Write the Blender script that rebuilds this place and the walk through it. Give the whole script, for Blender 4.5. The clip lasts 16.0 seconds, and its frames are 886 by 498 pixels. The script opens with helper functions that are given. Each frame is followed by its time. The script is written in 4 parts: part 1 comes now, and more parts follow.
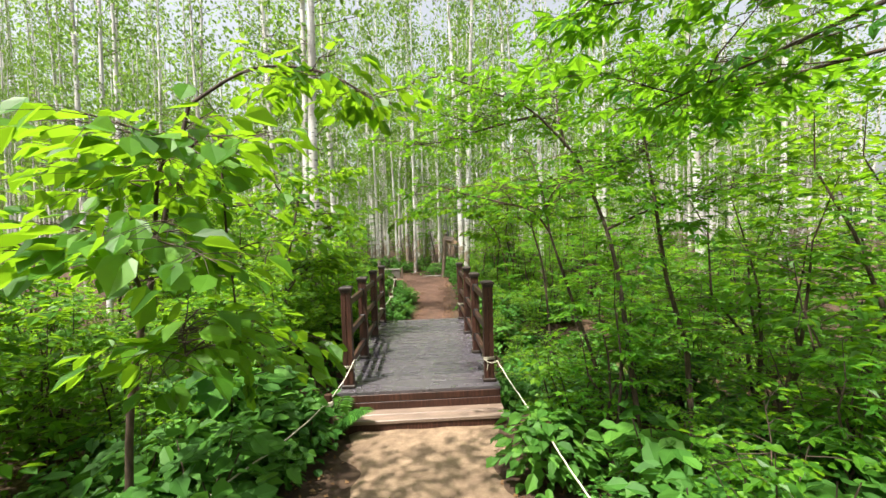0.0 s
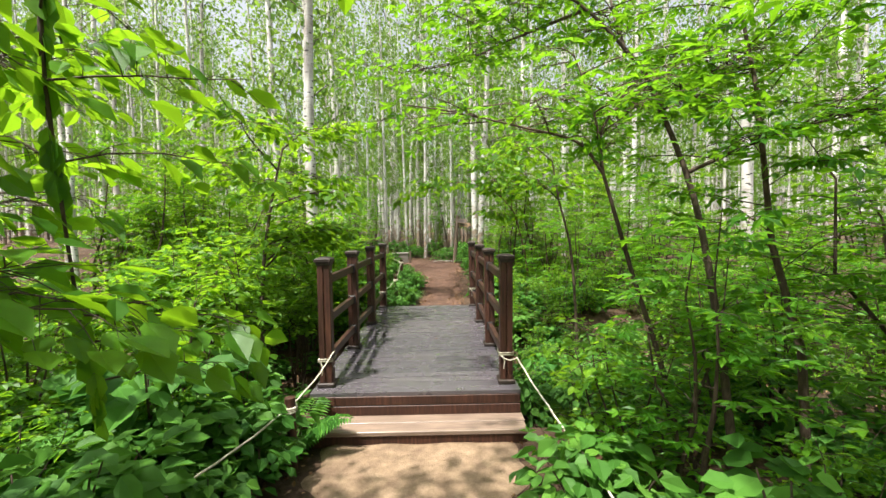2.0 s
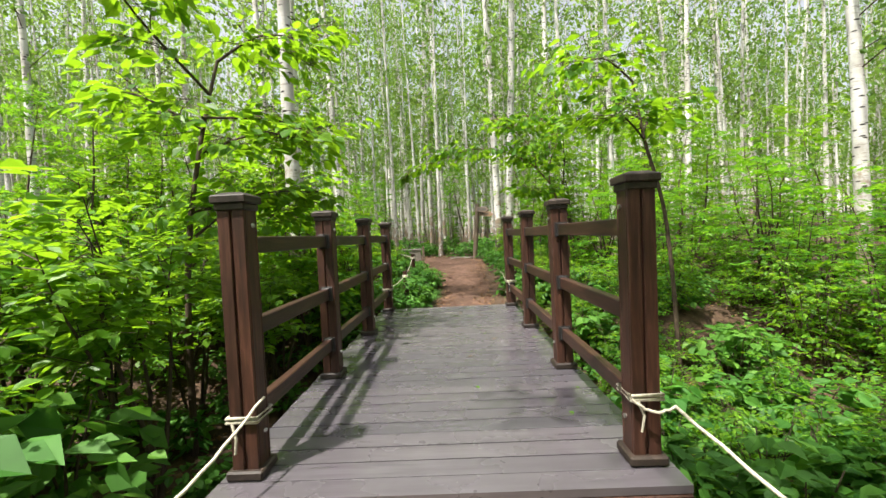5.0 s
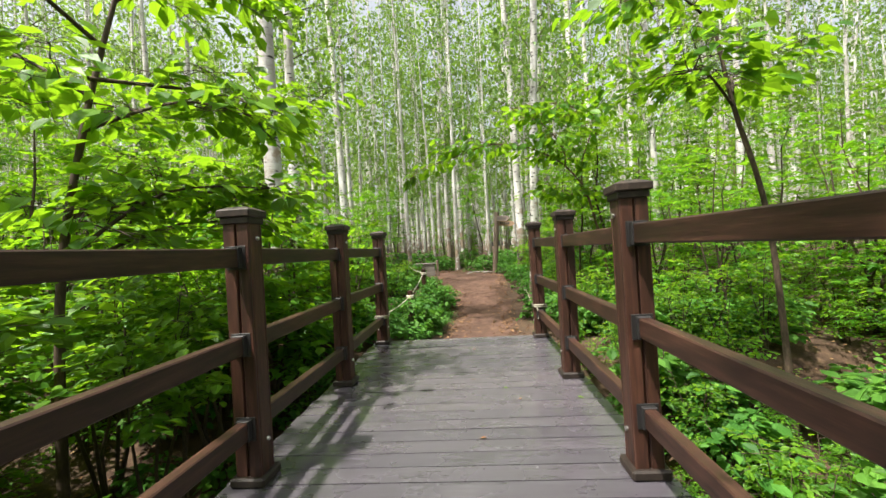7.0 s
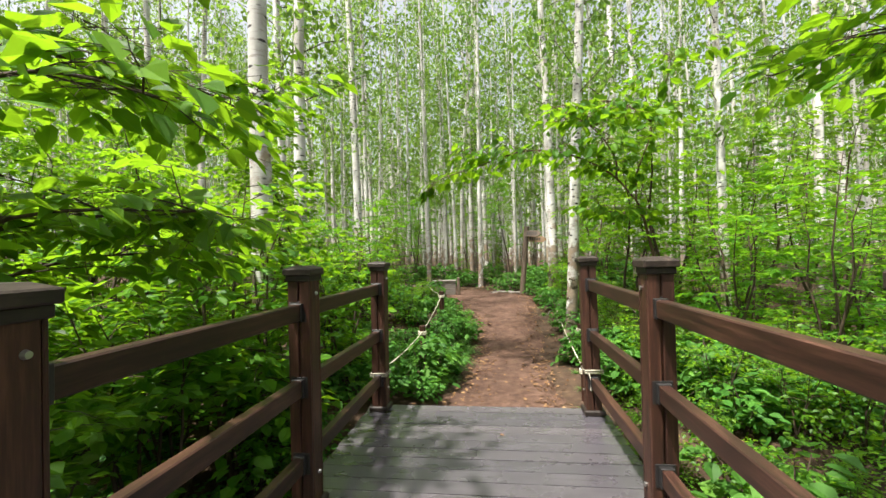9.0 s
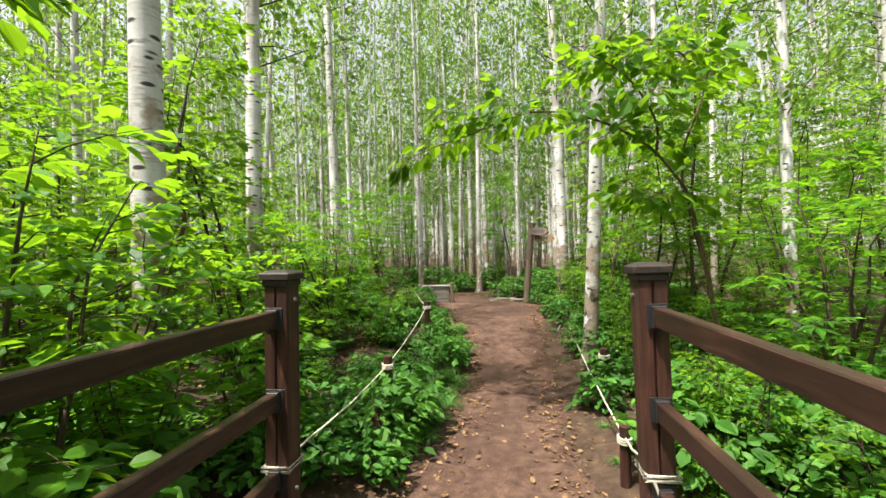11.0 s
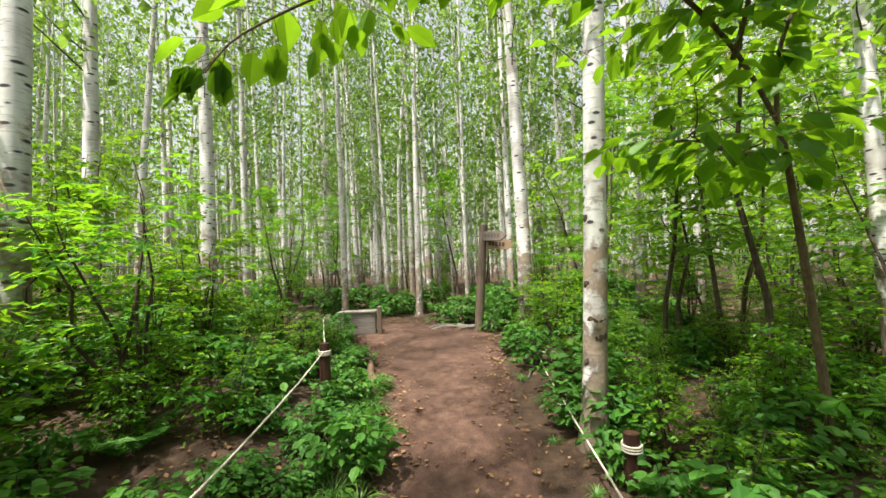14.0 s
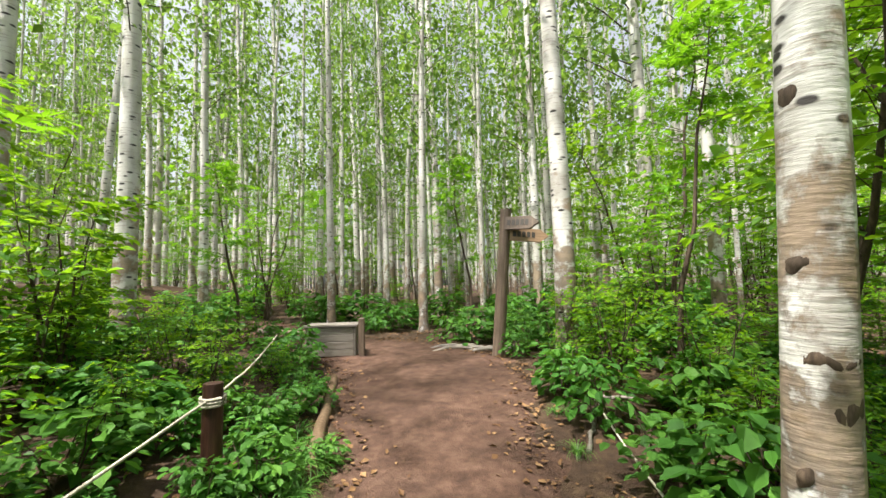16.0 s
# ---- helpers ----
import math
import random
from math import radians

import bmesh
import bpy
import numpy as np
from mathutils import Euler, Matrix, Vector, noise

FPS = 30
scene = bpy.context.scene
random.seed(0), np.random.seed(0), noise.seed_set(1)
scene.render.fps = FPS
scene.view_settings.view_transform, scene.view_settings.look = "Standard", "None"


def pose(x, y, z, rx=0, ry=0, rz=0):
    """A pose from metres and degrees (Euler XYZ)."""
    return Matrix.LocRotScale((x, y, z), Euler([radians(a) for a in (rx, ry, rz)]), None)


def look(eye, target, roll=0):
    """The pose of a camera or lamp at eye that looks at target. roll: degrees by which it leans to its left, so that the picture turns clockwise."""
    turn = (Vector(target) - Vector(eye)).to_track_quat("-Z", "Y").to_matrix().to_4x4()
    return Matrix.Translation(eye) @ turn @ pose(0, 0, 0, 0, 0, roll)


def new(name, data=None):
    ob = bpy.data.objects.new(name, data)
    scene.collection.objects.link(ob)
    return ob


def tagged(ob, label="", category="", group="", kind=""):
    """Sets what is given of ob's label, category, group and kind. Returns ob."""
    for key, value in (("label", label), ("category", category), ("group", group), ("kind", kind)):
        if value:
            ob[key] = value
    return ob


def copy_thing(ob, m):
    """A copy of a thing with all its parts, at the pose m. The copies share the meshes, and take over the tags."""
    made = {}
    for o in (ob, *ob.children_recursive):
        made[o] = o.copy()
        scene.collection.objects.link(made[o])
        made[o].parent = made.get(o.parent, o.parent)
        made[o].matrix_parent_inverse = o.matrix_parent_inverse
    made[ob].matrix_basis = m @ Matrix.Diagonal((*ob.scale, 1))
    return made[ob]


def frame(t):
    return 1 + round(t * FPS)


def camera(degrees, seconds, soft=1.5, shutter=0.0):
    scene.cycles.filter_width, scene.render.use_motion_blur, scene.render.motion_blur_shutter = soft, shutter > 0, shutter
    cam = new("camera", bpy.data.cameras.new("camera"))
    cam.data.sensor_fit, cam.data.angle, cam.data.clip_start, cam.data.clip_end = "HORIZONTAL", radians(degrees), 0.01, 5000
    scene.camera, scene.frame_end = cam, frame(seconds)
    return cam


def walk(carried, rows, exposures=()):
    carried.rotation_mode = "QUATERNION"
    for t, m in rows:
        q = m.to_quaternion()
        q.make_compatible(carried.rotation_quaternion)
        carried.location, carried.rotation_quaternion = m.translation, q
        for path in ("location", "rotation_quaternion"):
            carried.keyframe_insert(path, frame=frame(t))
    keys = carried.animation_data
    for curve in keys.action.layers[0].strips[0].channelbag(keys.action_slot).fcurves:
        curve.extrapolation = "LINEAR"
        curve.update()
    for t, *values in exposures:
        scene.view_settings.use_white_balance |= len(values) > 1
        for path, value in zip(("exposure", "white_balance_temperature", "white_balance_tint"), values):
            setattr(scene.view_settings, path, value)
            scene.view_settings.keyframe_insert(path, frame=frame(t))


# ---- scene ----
cam = camera(94.3, 16.0)

PATH = [
    (0, (0.21, -4.991, 1.766), (0.292, -2.994, 1.715), -2.0),
    (0.5, (0.242, -4.637, 1.7), (0.345, -2.642, 1.609), -1.9),
    (1, (0.274, -4.347, 1.621), (0.397, -2.353, 1.527), -1.7),
    (1.5, (0.291, -4.09, 1.523), (0.414, -2.096, 1.421), -0.7),
    (2, (0.321, -3.869, 1.477), (0.335, -1.871, 1.38), -1.0),
    (2.5, (0.298, -3.571, 1.381), (0.312, -1.573, 1.289), -2.0),
    (3, (0.242, -3.179, 1.247), (0.265, -1.18, 1.171), -4.7),
    (3.5, (0.195, -2.778, 1.166), (0.223, -0.78, 1.076), -3.9),
    (4, (0.153, -2.406, 1.088), (0.173, -0.408, 0.996), -3.1),
    (6.5, (0.164, -0.844, 0.978), (0.024, 1.151, 0.975), -3.5),
    (7, (0.258, -0.525, 0.987), (0.113, 1.47, 0.992), -3.4),
    (7.5, (0.261, -0.225, 1.019), (0.115, 1.769, 1.066), -2.4),
    (8, (0.266, 0.067, 1.063), (0.111, 2.06, 1.124), -2.6),
    (8.5, (0.294, 0.349, 1.206), (0.127, 2.341, 1.264), -1.4),
    (9, (0.212, 0.576, 1.262), (-0.044, 2.56, 1.297), -1.6),
    (11.5, (0.292, 2.501, 1.287), (0.021, 4.482, 1.325), -1.4),
    (12, (0.281, 2.929, 1.309), (0.083, 4.918, 1.359), -1.7),
    (12.5, (0.323, 3.336, 1.34), (0.187, 5.33, 1.405), -2.4),
    (13, (0.276, 3.716, 1.33), (0.217, 5.713, 1.405), -2.5),
    (13.5, (0.289, 4.056, 1.281), (0.27, 6.053, 1.377), -2.4),
    (14, (0.34, 4.338, 1.226), (0.331, 6.335, 1.335), -2.5),
    (14.5, (0.306, 4.729, 1.086), (0.303, 6.723, 1.25), -2.0),
    (15, (0.303, 5.178, 1.037), (0.276, 7.17, 1.219), -1.6),
    (15.5, (0.285, 5.679, 1.011), (0.254, 7.671, 1.192), -3.2),
    (16, (0.442, 6.168, 1.056), (0.353, 8.158, 1.237), -1.5),
]
walk(cam, [(t, look(eye, target, roll)) for t, eye, target, roll in PATH])

# ---- sky and sun ----
SUN = Vector((-0.27, -0.26, 0.927)).normalized()          # direction towards the sun
world = bpy.data.worlds.new("sky")
scene.world = world
world.use_nodes = True
wt = world.node_tree
sky = wt.nodes.new("ShaderNodeTexSky")
sky.sky_type, sky.sun_disc = "NISHITA", False
sky.sun_elevation = math.asin(SUN.z)
sky.sun_rotation = math.atan2(SUN.x, SUN.y)
sky.air_density, sky.dust_density, sky.ozone_density = 1.0, 6.0, 0.6
wt.nodes["Background"].inputs[1].default_value = 0.10
haze = wt.nodes.new("ShaderNodeHueSaturation")
haze.inputs["Saturation"].default_value, haze.inputs["Value"].default_value = 0.3, 1.2
wt.links.new(sky.outputs[0], haze.inputs["Color"])
wt.links.new(haze.outputs[0], wt.nodes["Background"].inputs[0])
lamp = bpy.data.lights.new("sun", "SUN")
lamp.energy, lamp.angle, lamp.color = 5.0, radians(1.5), (1.0, 0.95, 0.86)
sun = new("sun", lamp)
sun.matrix_world = look(SUN * 60, (0, 0, 0))
scene.view_settings.exposure = 1.34
rng = np.random.default_rng(7)


# ---- materials ----
def material(name, rough=0.6, spec=0.5):
    m = bpy.data.materials.new(name)
    m.use_nodes = True
    b = m.node_tree.nodes["Principled BSDF"]
    b.inputs["Roughness"].default_value = rough
    b.inputs["Specular IOR Level"].default_value = spec
    return m, m.node_tree, b


def node(nt, kind, **values):
    n = nt.nodes.new(kind)
    for k, v in values.items():
        n.inputs[k].default_value = v
    return n


def ramp(nt, fac, stops):
    n = nt.nodes.new("ShaderNodeValToRGB")
    e = n.color_ramp.elements
    while len(e) < len(stops):
        e.new(0.5)
    for el, (p, c) in zip(e, stops):
        el.position, el.color = p, (*c, 1)
    nt.links.new(fac, n.inputs[0])
    return n.outputs[0]


def mixed(nt, fac, a, b, blend="MIX"):
    n = nt.nodes.new("ShaderNodeMix")
    n.data_type, n.blend_type = "RGBA", blend
    for sock, v in ((n.inputs[0], fac), (n.inputs[6], a), (n.inputs[7], b)):
        if isinstance(v, (int, float)):
            sock.default_value = v
        elif isinstance(v, tuple):
            sock.default_value = (*v, 1)
        else:
            nt.links.new(v, sock)
    return n.outputs[2]


def coords(nt, scale, shift=True):
    """Object coordinates, stretched, and moved by a chance amount for each object."""
    tc = nt.nodes.new("ShaderNodeTexCoord")
    mp = nt.nodes.new("ShaderNodeMapping")
    mp.inputs["Scale"].default_value = scale
    nt.links.new(tc.outputs["Object"], mp.inputs[0])
    if shift:
        oi = nt.nodes.new("ShaderNodeObjectInfo")
        ma = nt.nodes.new("ShaderNodeMath")
        ma.operation = "MULTIPLY"
        ma.inputs[1].default_value = 37.0
        nt.links.new(oi.outputs["Random"], ma.inputs[0])
        nt.links.new(ma.outputs[0], mp.inputs["Location"])
    return mp.outputs[0]


def noise_tex(nt, vec, scale, detail=4.0, rough=0.55):
    n = node(nt, "ShaderNodeTexNoise", Scale=scale, Detail=detail, Roughness=rough)
    nt.links.new(vec, n.inputs["Vector"])
    return n.outputs[0]


def bump(nt, b, height, strength=0.3, distance=0.01):
    n = node(nt, "ShaderNodeBump", Strength=strength, Distance=distance)
    nt.links.new(height, n.inputs["Height"])
    nt.links.new(n.outputs[0], b.inputs["Normal"])


def leaf_material(name, dark, mid, light, through_colour, amount=0.45, rough=0.42):
    m, nt, b = material(name, rough, 0.25)
    geo = nt.nodes.new("ShaderNodeNewGeometry")
    oi = nt.nodes.new("ShaderNodeObjectInfo")
    c1 = ramp(nt, geo.outputs["Random Per Island"], ((0, dark), (0.5, mid), (1, light)))
    c2 = mixed(nt, oi.outputs["Random"], (0.8, 0.95, 0.8), (1.15, 1.05, 0.85))
    col = mixed(nt, 1.0, c1, c2, "MULTIPLY")
    fine = noise_tex(nt, coords(nt, (1, 1, 1)), 30, 3)
    col = mixed(nt, 0.35, col, ramp(nt, fine, ((0.3, (0.4, 0.45, 0.35)), (0.7, (1, 1, 1)))), "MULTIPLY")
    nt.links.new(col, b.inputs["Base Color"])
    tr = nt.nodes.new("ShaderNodeBsdfTranslucent")
    nt.links.new(mixed(nt, 0.5, col, through_colour), tr.inputs[0])
    mx = nt.nodes.new("ShaderNodeMixShader")
    mx.inputs[0].default_value = amount
    nt.links.new(b.outputs[0], mx.inputs[1])
    nt.links.new(tr.outputs[0], mx.inputs[2])
    nt.links.new(mx.outputs[0], nt.nodes["Material Output"].inputs[0])
    return m


LEAF_HAZEL = leaf_material("hazel_leaf", (0.035, 0.11, 0.012), (0.072, 0.19, 0.016), (0.14, 0.29, 0.025), (0.37, 0.62, 0.01), 0.55)
LEAF_MAPLE = leaf_material("maple_leaf", (0.03, 0.12, 0.012), (0.06, 0.19, 0.018), (0.12, 0.28, 0.022), (0.32, 0.62, 0.01), 0.55)
LEAF_LOW = leaf_material("herb_leaf", (0.03, 0.10, 0.015), (0.055, 0.16, 0.025), (0.10, 0.24, 0.035), (0.16, 0.38, 0.03), 0.35, 0.6)
LEAF_BIRCH = leaf_material("birch_leaf", (0.05, 0.13, 0.02), (0.09, 0.20, 0.03), (0.16, 0.28, 0.05), (0.34, 0.52, 0.06), 0.5)
GRASS = leaf_material("grass_blade", (0.04, 0.11, 0.02), (0.08, 0.20, 0.04), (0.14, 0.28, 0.06), (0.2, 0.4, 0.05), 0.3)
LITTER = leaf_material("dead_leaf", (0.09, 0.04, 0.02), (0.17, 0.085, 0.045), (0.30, 0.17, 0.10), (0.3, 0.15, 0.07), 0.1, 0.7)


def birch_bark():
    m, nt, b = material("birch_bark", 0.62, 0.3)
    base = ramp(nt, noise_tex(nt, coords(nt, (1, 1, 0.6)), 2.6, 6), ((0.32, (0.30, 0.275, 0.245)), (0.5, (0.50, 0.485, 0.455)), (0.7, (0.66, 0.65, 0.63))))
    dash = noise_tex(nt, coords(nt, (5, 5, 46)), 1.0, 3, 0.6)
    col = mixed(nt, ramp(nt, dash, ((0.56, (0, 0, 0)), (0.66, (0.55, 0.55, 0.55)))), base, (0.16, 0.125, 0.10))
    vo = node(nt, "ShaderNodeTexVoronoi", Scale=1.0, Randomness=1.0)
    nt.links.new(coords(nt, (5.0, 5.0, 13.0)), vo.inputs["Vector"])
    col = mixed(nt, ramp(nt, vo.outputs["Distance"], ((0.17, (1, 1, 1)), (0.27, (0, 0, 0)))), col, (0.035, 0.03, 0.028))
    # rough, split bark grows at the foot of the stem
    tc = nt.nodes.new("ShaderNodeTexCoord")
    sep = nt.nodes.new("ShaderNodeSeparateXYZ")
    nt.links.new(tc.outputs["Object"], sep.inputs[0])
    old = noise_tex(nt, coords(nt, (3, 3, 3.5)), 1.2, 6, 0.65)
    ad = nt.nodes.new("ShaderNodeMath")
    ad.operation = "MULTIPLY_ADD"
    ad.inputs[1].default_value = -0.11
    nt.links.new(sep.outputs[2], ad.inputs[0])
    nt.links.new(old, ad.inputs[2])
    rough_mask = ramp(nt, ad.outputs[0], ((0.29, (0, 0, 0)), (0.39, (0.92, 0.92, 0.92))))
    col = mixed(nt, rough_mask, col, ramp(nt, old, ((0.4, (0.05, 0.036, 0.028)), (0.62, (0.26, 0.19, 0.13)))))
    nt.links.new(col, b.inputs["Base Color"])
    bump(nt, b, dash, 0.5, 0.01)
    return m


def wood(name, a, b_, c, grain=(18, 2.2, 18), rough=0.45, spec=0.5, wet=0.0, relief=0.35):
    m, nt, b = material(name, rough, spec)
    g = noise_tex(nt, coords(nt, grain), 2.2, 6, 0.65)
    col = ramp(nt, g, ((0.28, a), (0.5, b_), (0.75, c)))
    big = noise_tex(nt, coords(nt, (1.6, 1.6, 1.6)), 1.7, 4)
    col = mixed(nt, ramp(nt, big, ((0.35, (0, 0, 0)), (0.7, (0.6, 0.6, 0.6)))), col, a)
    oi = nt.nodes.new("ShaderNodeObjectInfo")
    col = mixed(nt, 1.0, col, mixed(nt, oi.outputs["Random"], (0.82, 0.82, 0.84), (1.15, 1.12, 1.1)), "MULTIPLY")
    nt.links.new(col, b.inputs["Base Color"])
    if wet:
        nt.links.new(ramp(nt, big, ((0.35, (rough - wet,) * 3), (0.65, (rough + wet,) * 3))), b.inputs["Roughness"])
    bump(nt, b, g, relief, 0.004)
    return m


BARK = birch_bark()
WOOD_POST = wood("stained_timber", (0.014, 0.007, 0.005), (0.048, 0.019, 0.012), (0.11, 0.048, 0.031), (20, 20, 1.6), 0.5, 0.3)
WOOD_RAIL = wood("rail_timber", (0.011, 0.006, 0.004), (0.035, 0.015, 0.010), (0.080, 0.037, 0.025), (20, 1.6, 20), 0.45, 0.35)
WOOD_CAP = wood("cap_timber", (0.010, 0.007, 0.006), (0.024, 0.017, 0.013), (0.055, 0.038, 0.03), (14, 3, 14), 0.55, 0.3)
WOOD_DECK = wood("deck_timber", (0.048, 0.043, 0.050), (0.070, 0.064, 0.073), (0.090, 0.083, 0.094), (1.4, 14, 14), 0.27, 0.9, 0.11, 0.10)
WOOD_STEP = wood("step_timber", (0.12, 0.085, 0.065), (0.22, 0.16, 0.12), (0.34, 0.26, 0.19), (1.4, 22, 22), 0.4, 0.5, 0.08)
WOOD_GREY = wood("weathered_timber", (0.10, 0.085, 0.07), (0.20, 0.175, 0.15), (0.32, 0.29, 0.25), (2, 20, 20), 0.7)
WOOD_SIGN = wood("sign_timber", (0.06, 0.04, 0.028), (0.12, 0.085, 0.06), (0.20, 0.15, 0.11), (20, 20, 2), 0.65)
WOOD_BOARD = wood("board_timber", (0.16, 0.10, 0.055), (0.28, 0.18, 0.10), (0.40, 0.28, 0.17), (2, 20, 20), 0.55)
TWIG = wood("twig_bark", (0.03, 0.022, 0.015), (0.07, 0.05, 0.035), (0.14, 0.10, 0.07), (20, 20, 6), 0.75, 0.2)
STEM = wood("shrub_bark", (0.07, 0.045, 0.025), (0.15, 0.10, 0.06), (0.26, 0.19, 0.12), (20, 20, 6), 0.75, 0.2)
STEEL = material("bolt_steel", 0.35)[0]
STEEL.node_tree.nodes["Principled BSDF"].inputs["Metallic"].default_value = 0.9
STEEL.node_tree.nodes["Principled BSDF"].inputs["Base Color"].default_value = (0.45, 0.44, 0.42, 1)
BRACKET = material("bracket_iron", 0.5)[0]
BRACKET.node_tree.nodes["Principled BSDF"].inputs["Base Color"].default_value = (0.012, 0.011, 0.011, 1)
INK = material("dark_lettering", 0.6)[0]
INK.node_tree.nodes["Principled BSDF"].inputs["Base Color"].default_value = (0.03, 0.025, 0.02, 1)


def rope_material():
    m, nt, b = material("rope_fibre", 0.85, 0.2)
    w = noise_tex(nt, coords(nt, (60, 60, 60)), 1.5, 3)
    nt.links.new(ramp(nt, w, ((0.3, (0.28, 0.25, 0.19)), (0.7, (0.55, 0.51, 0.42)))), b.inputs["Base Color"])
    bump(nt, b, w, 0.6, 0.004)
    return m


ROPE = rope_material()


def soil(name, dark, mid, light, pale=None):
    m, nt, b = material(name, 0.9, 0.25)
    v = coords(nt, (1, 1, 1), False)
    n1, n2, n3 = noise_tex(nt, v, 1.3, 5), noise_tex(nt, v, 9, 7, 0.65), noise_tex(nt, v, 70, 4, 0.7)
    col = ramp(nt, n2, ((0.3, dark), (0.5, mid), (0.72, light)))
    if pale:
        tc = nt.nodes.new("ShaderNodeTexCoord")
        sep = nt.nodes.new("ShaderNodeSeparateXYZ")
        nt.links.new(tc.outputs["Object"], sep.inputs[0])
        mr = node(nt, "ShaderNodeMapRange")
        for i, val in ((1, -0.5), (2, 2.0), (3, 1.0), (4, 0.0)):
            mr.inputs[i].default_value = val
        nt.links.new(sep.outputs[1], mr.inputs[0])
        col = mixed(nt, mr.outputs[0], col, ramp(nt, n2, ((0.3, pale[0]), (0.5, pale[1]), (0.72, pale[2]))))
    col = mixed(nt, ramp(nt, n1, ((0.42, (0, 0, 0)), (0.68, (0.65, 0.65, 0.65)))), col, dark)
    col = mixed(nt, 0.5, col, ramp(nt, n3, ((0.3, (0.55, 0.5, 0.45)), (0.7, (1.0, 1.0, 1.0)))), "MULTIPLY")
    nt.links.new(col, b.inputs["Base Color"])
    h = nt.nodes.new("ShaderNodeMath")
    h.operation = "ADD"
    nt.links.new(n2, h.inputs[0])
    nt.links.new(n3, h.inputs[1])
    bump(nt, b, h.outputs[0], 0.8, 0.03)
    return m


SOIL = soil("forest_soil", (0.035, 0.022, 0.014), (0.075, 0.045, 0.028), (0.13, 0.085, 0.05))
DIRT = soil("trodden_dirt", (0.05, 0.027, 0.019), (0.105, 0.058, 0.040), (0.18, 0.108, 0.078),
            ((0.17, 0.115, 0.075), (0.27, 0.19, 0.125), (0.37, 0.27, 0.18)))


# ---- mesh helpers ----
def mesh_ob(name, verts, faces, mat, parent=None, label="", smooth=False):
    """One mesh object from arrays of vertices and of triangles or quads."""
    me = bpy.data.meshes.new(name)
    verts, faces = np.asarray(verts, dtype=np.float32), np.asarray(faces, dtype=np.int32)
    k = faces.shape[1]
    me.vertices.add(len(verts))
    me.vertices.foreach_set("co", verts.ravel())
    me.loops.add(faces.size)
    me.loops.foreach_set("vertex_index", faces.ravel())
    me.polygons.add(len(faces))
    me.polygons.foreach_set("loop_start", np.arange(0, faces.size, k, dtype=np.int32))
    me.polygons.foreach_set("use_smooth", np.full(len(faces), smooth))
    me.update(calc_edges=True)
    me.materials.append(mat)
    ob = new(name, me)
    if parent:
        ob.parent = parent
    if label:
        tagged(ob, label)
    return ob


def part(name, bm, mat, parent=None, label=""):
    me = bpy.data.meshes.new(name)
    bm.to_mesh(me)
    bm.free()
    me.materials.append(mat)
    ob = new(name, me)
    if parent:
        ob.parent = parent
    if label:
        tagged(ob, label)
    return ob


def box(bm, x0, x1, y0, y1, z0, z1, bevel=0.004):
    r = bmesh.ops.create_cube(bm, size=1, matrix=Matrix.Translation(((x0 + x1) / 2, (y0 + y1) / 2, (z0 + z1) / 2)) @ Matrix.Diagonal((x1 - x0, y1 - y0, z1 - z0, 1)))
    if bevel:
        es = list({e for v in r["verts"] for e in v.link_edges})
        bmesh.ops.bevel(bm, geom=es, offset=bevel, segments=1, affect="EDGES")
    return bm


def boxed(*a, **k):
    return box(bmesh.new(), *a, **k)


def thing(name, label, category, at=(0, 0, 0), group="", kind=""):
    ob = new(name)
    ob.location = at
    return tagged(ob, label, category, group, kind)


class Tubes:
    """Gathers tapered, bent round stems into one mesh."""

    def __init__(self):
        self.v, self.f = [], []

    def add(self, pts, r0, r1, sides=6, wobble=0.0):
        pts = np.asarray(pts, float)
        n, base = len(pts), sum(len(a) for a in self.v)
        tang = np.gradient(pts, axis=0)
        tang /= np.linalg.norm(tang, axis=1)[:, None] + 1e-9
        ref = np.array((0.31, 0.95, 0.05))
        s = np.cross(tang, ref)
        s /= np.linalg.norm(s, axis=1)[:, None] + 1e-9
        u = np.cross(tang, s)
        rad = np.linspace(r0, r1, n) * (1 + wobble * rng.uniform(-1, 1, n))
        a = np.arange(sides) * 2 * np.pi / sides
        ring = pts[:, None] + rad[:, None, None] * (np.cos(a)[None, :, None] * s[:, None] + np.sin(a)[None, :, None] * u[:, None])
        self.v.append(ring.reshape(-1, 3))
        i, j = np.meshgrid(np.arange(n - 1), np.arange(sides), indexing="ij")
        q = np.stack([i * sides + j, i * sides + (j + 1) % sides, (i + 1) * sides + (j + 1) % sides, (i + 1) * sides + j], -1).reshape(-1, 4)
        self.f.append(q + base)

    def ob(self, name, mat, parent=None, label=""):
        return mesh_ob(name, np.concatenate(self.v), np.concatenate(self.f), mat, parent, label, True)


def bend(a, b, sag=0.0, n=7, jitter=0.0):
    """Points from a to b on a bowed line."""
    a, b = np.asarray(a, float), np.asarray(b, float)
    s = np.linspace(0, 1, n)[:, None]
    p = a + (b - a) * s
    p[:, 2] -= (sag * 4 * s * (1 - s))[:, 0]
    p[1:-1] += rng.normal(0, 1, (n - 2, 3)) * jitter
    return p


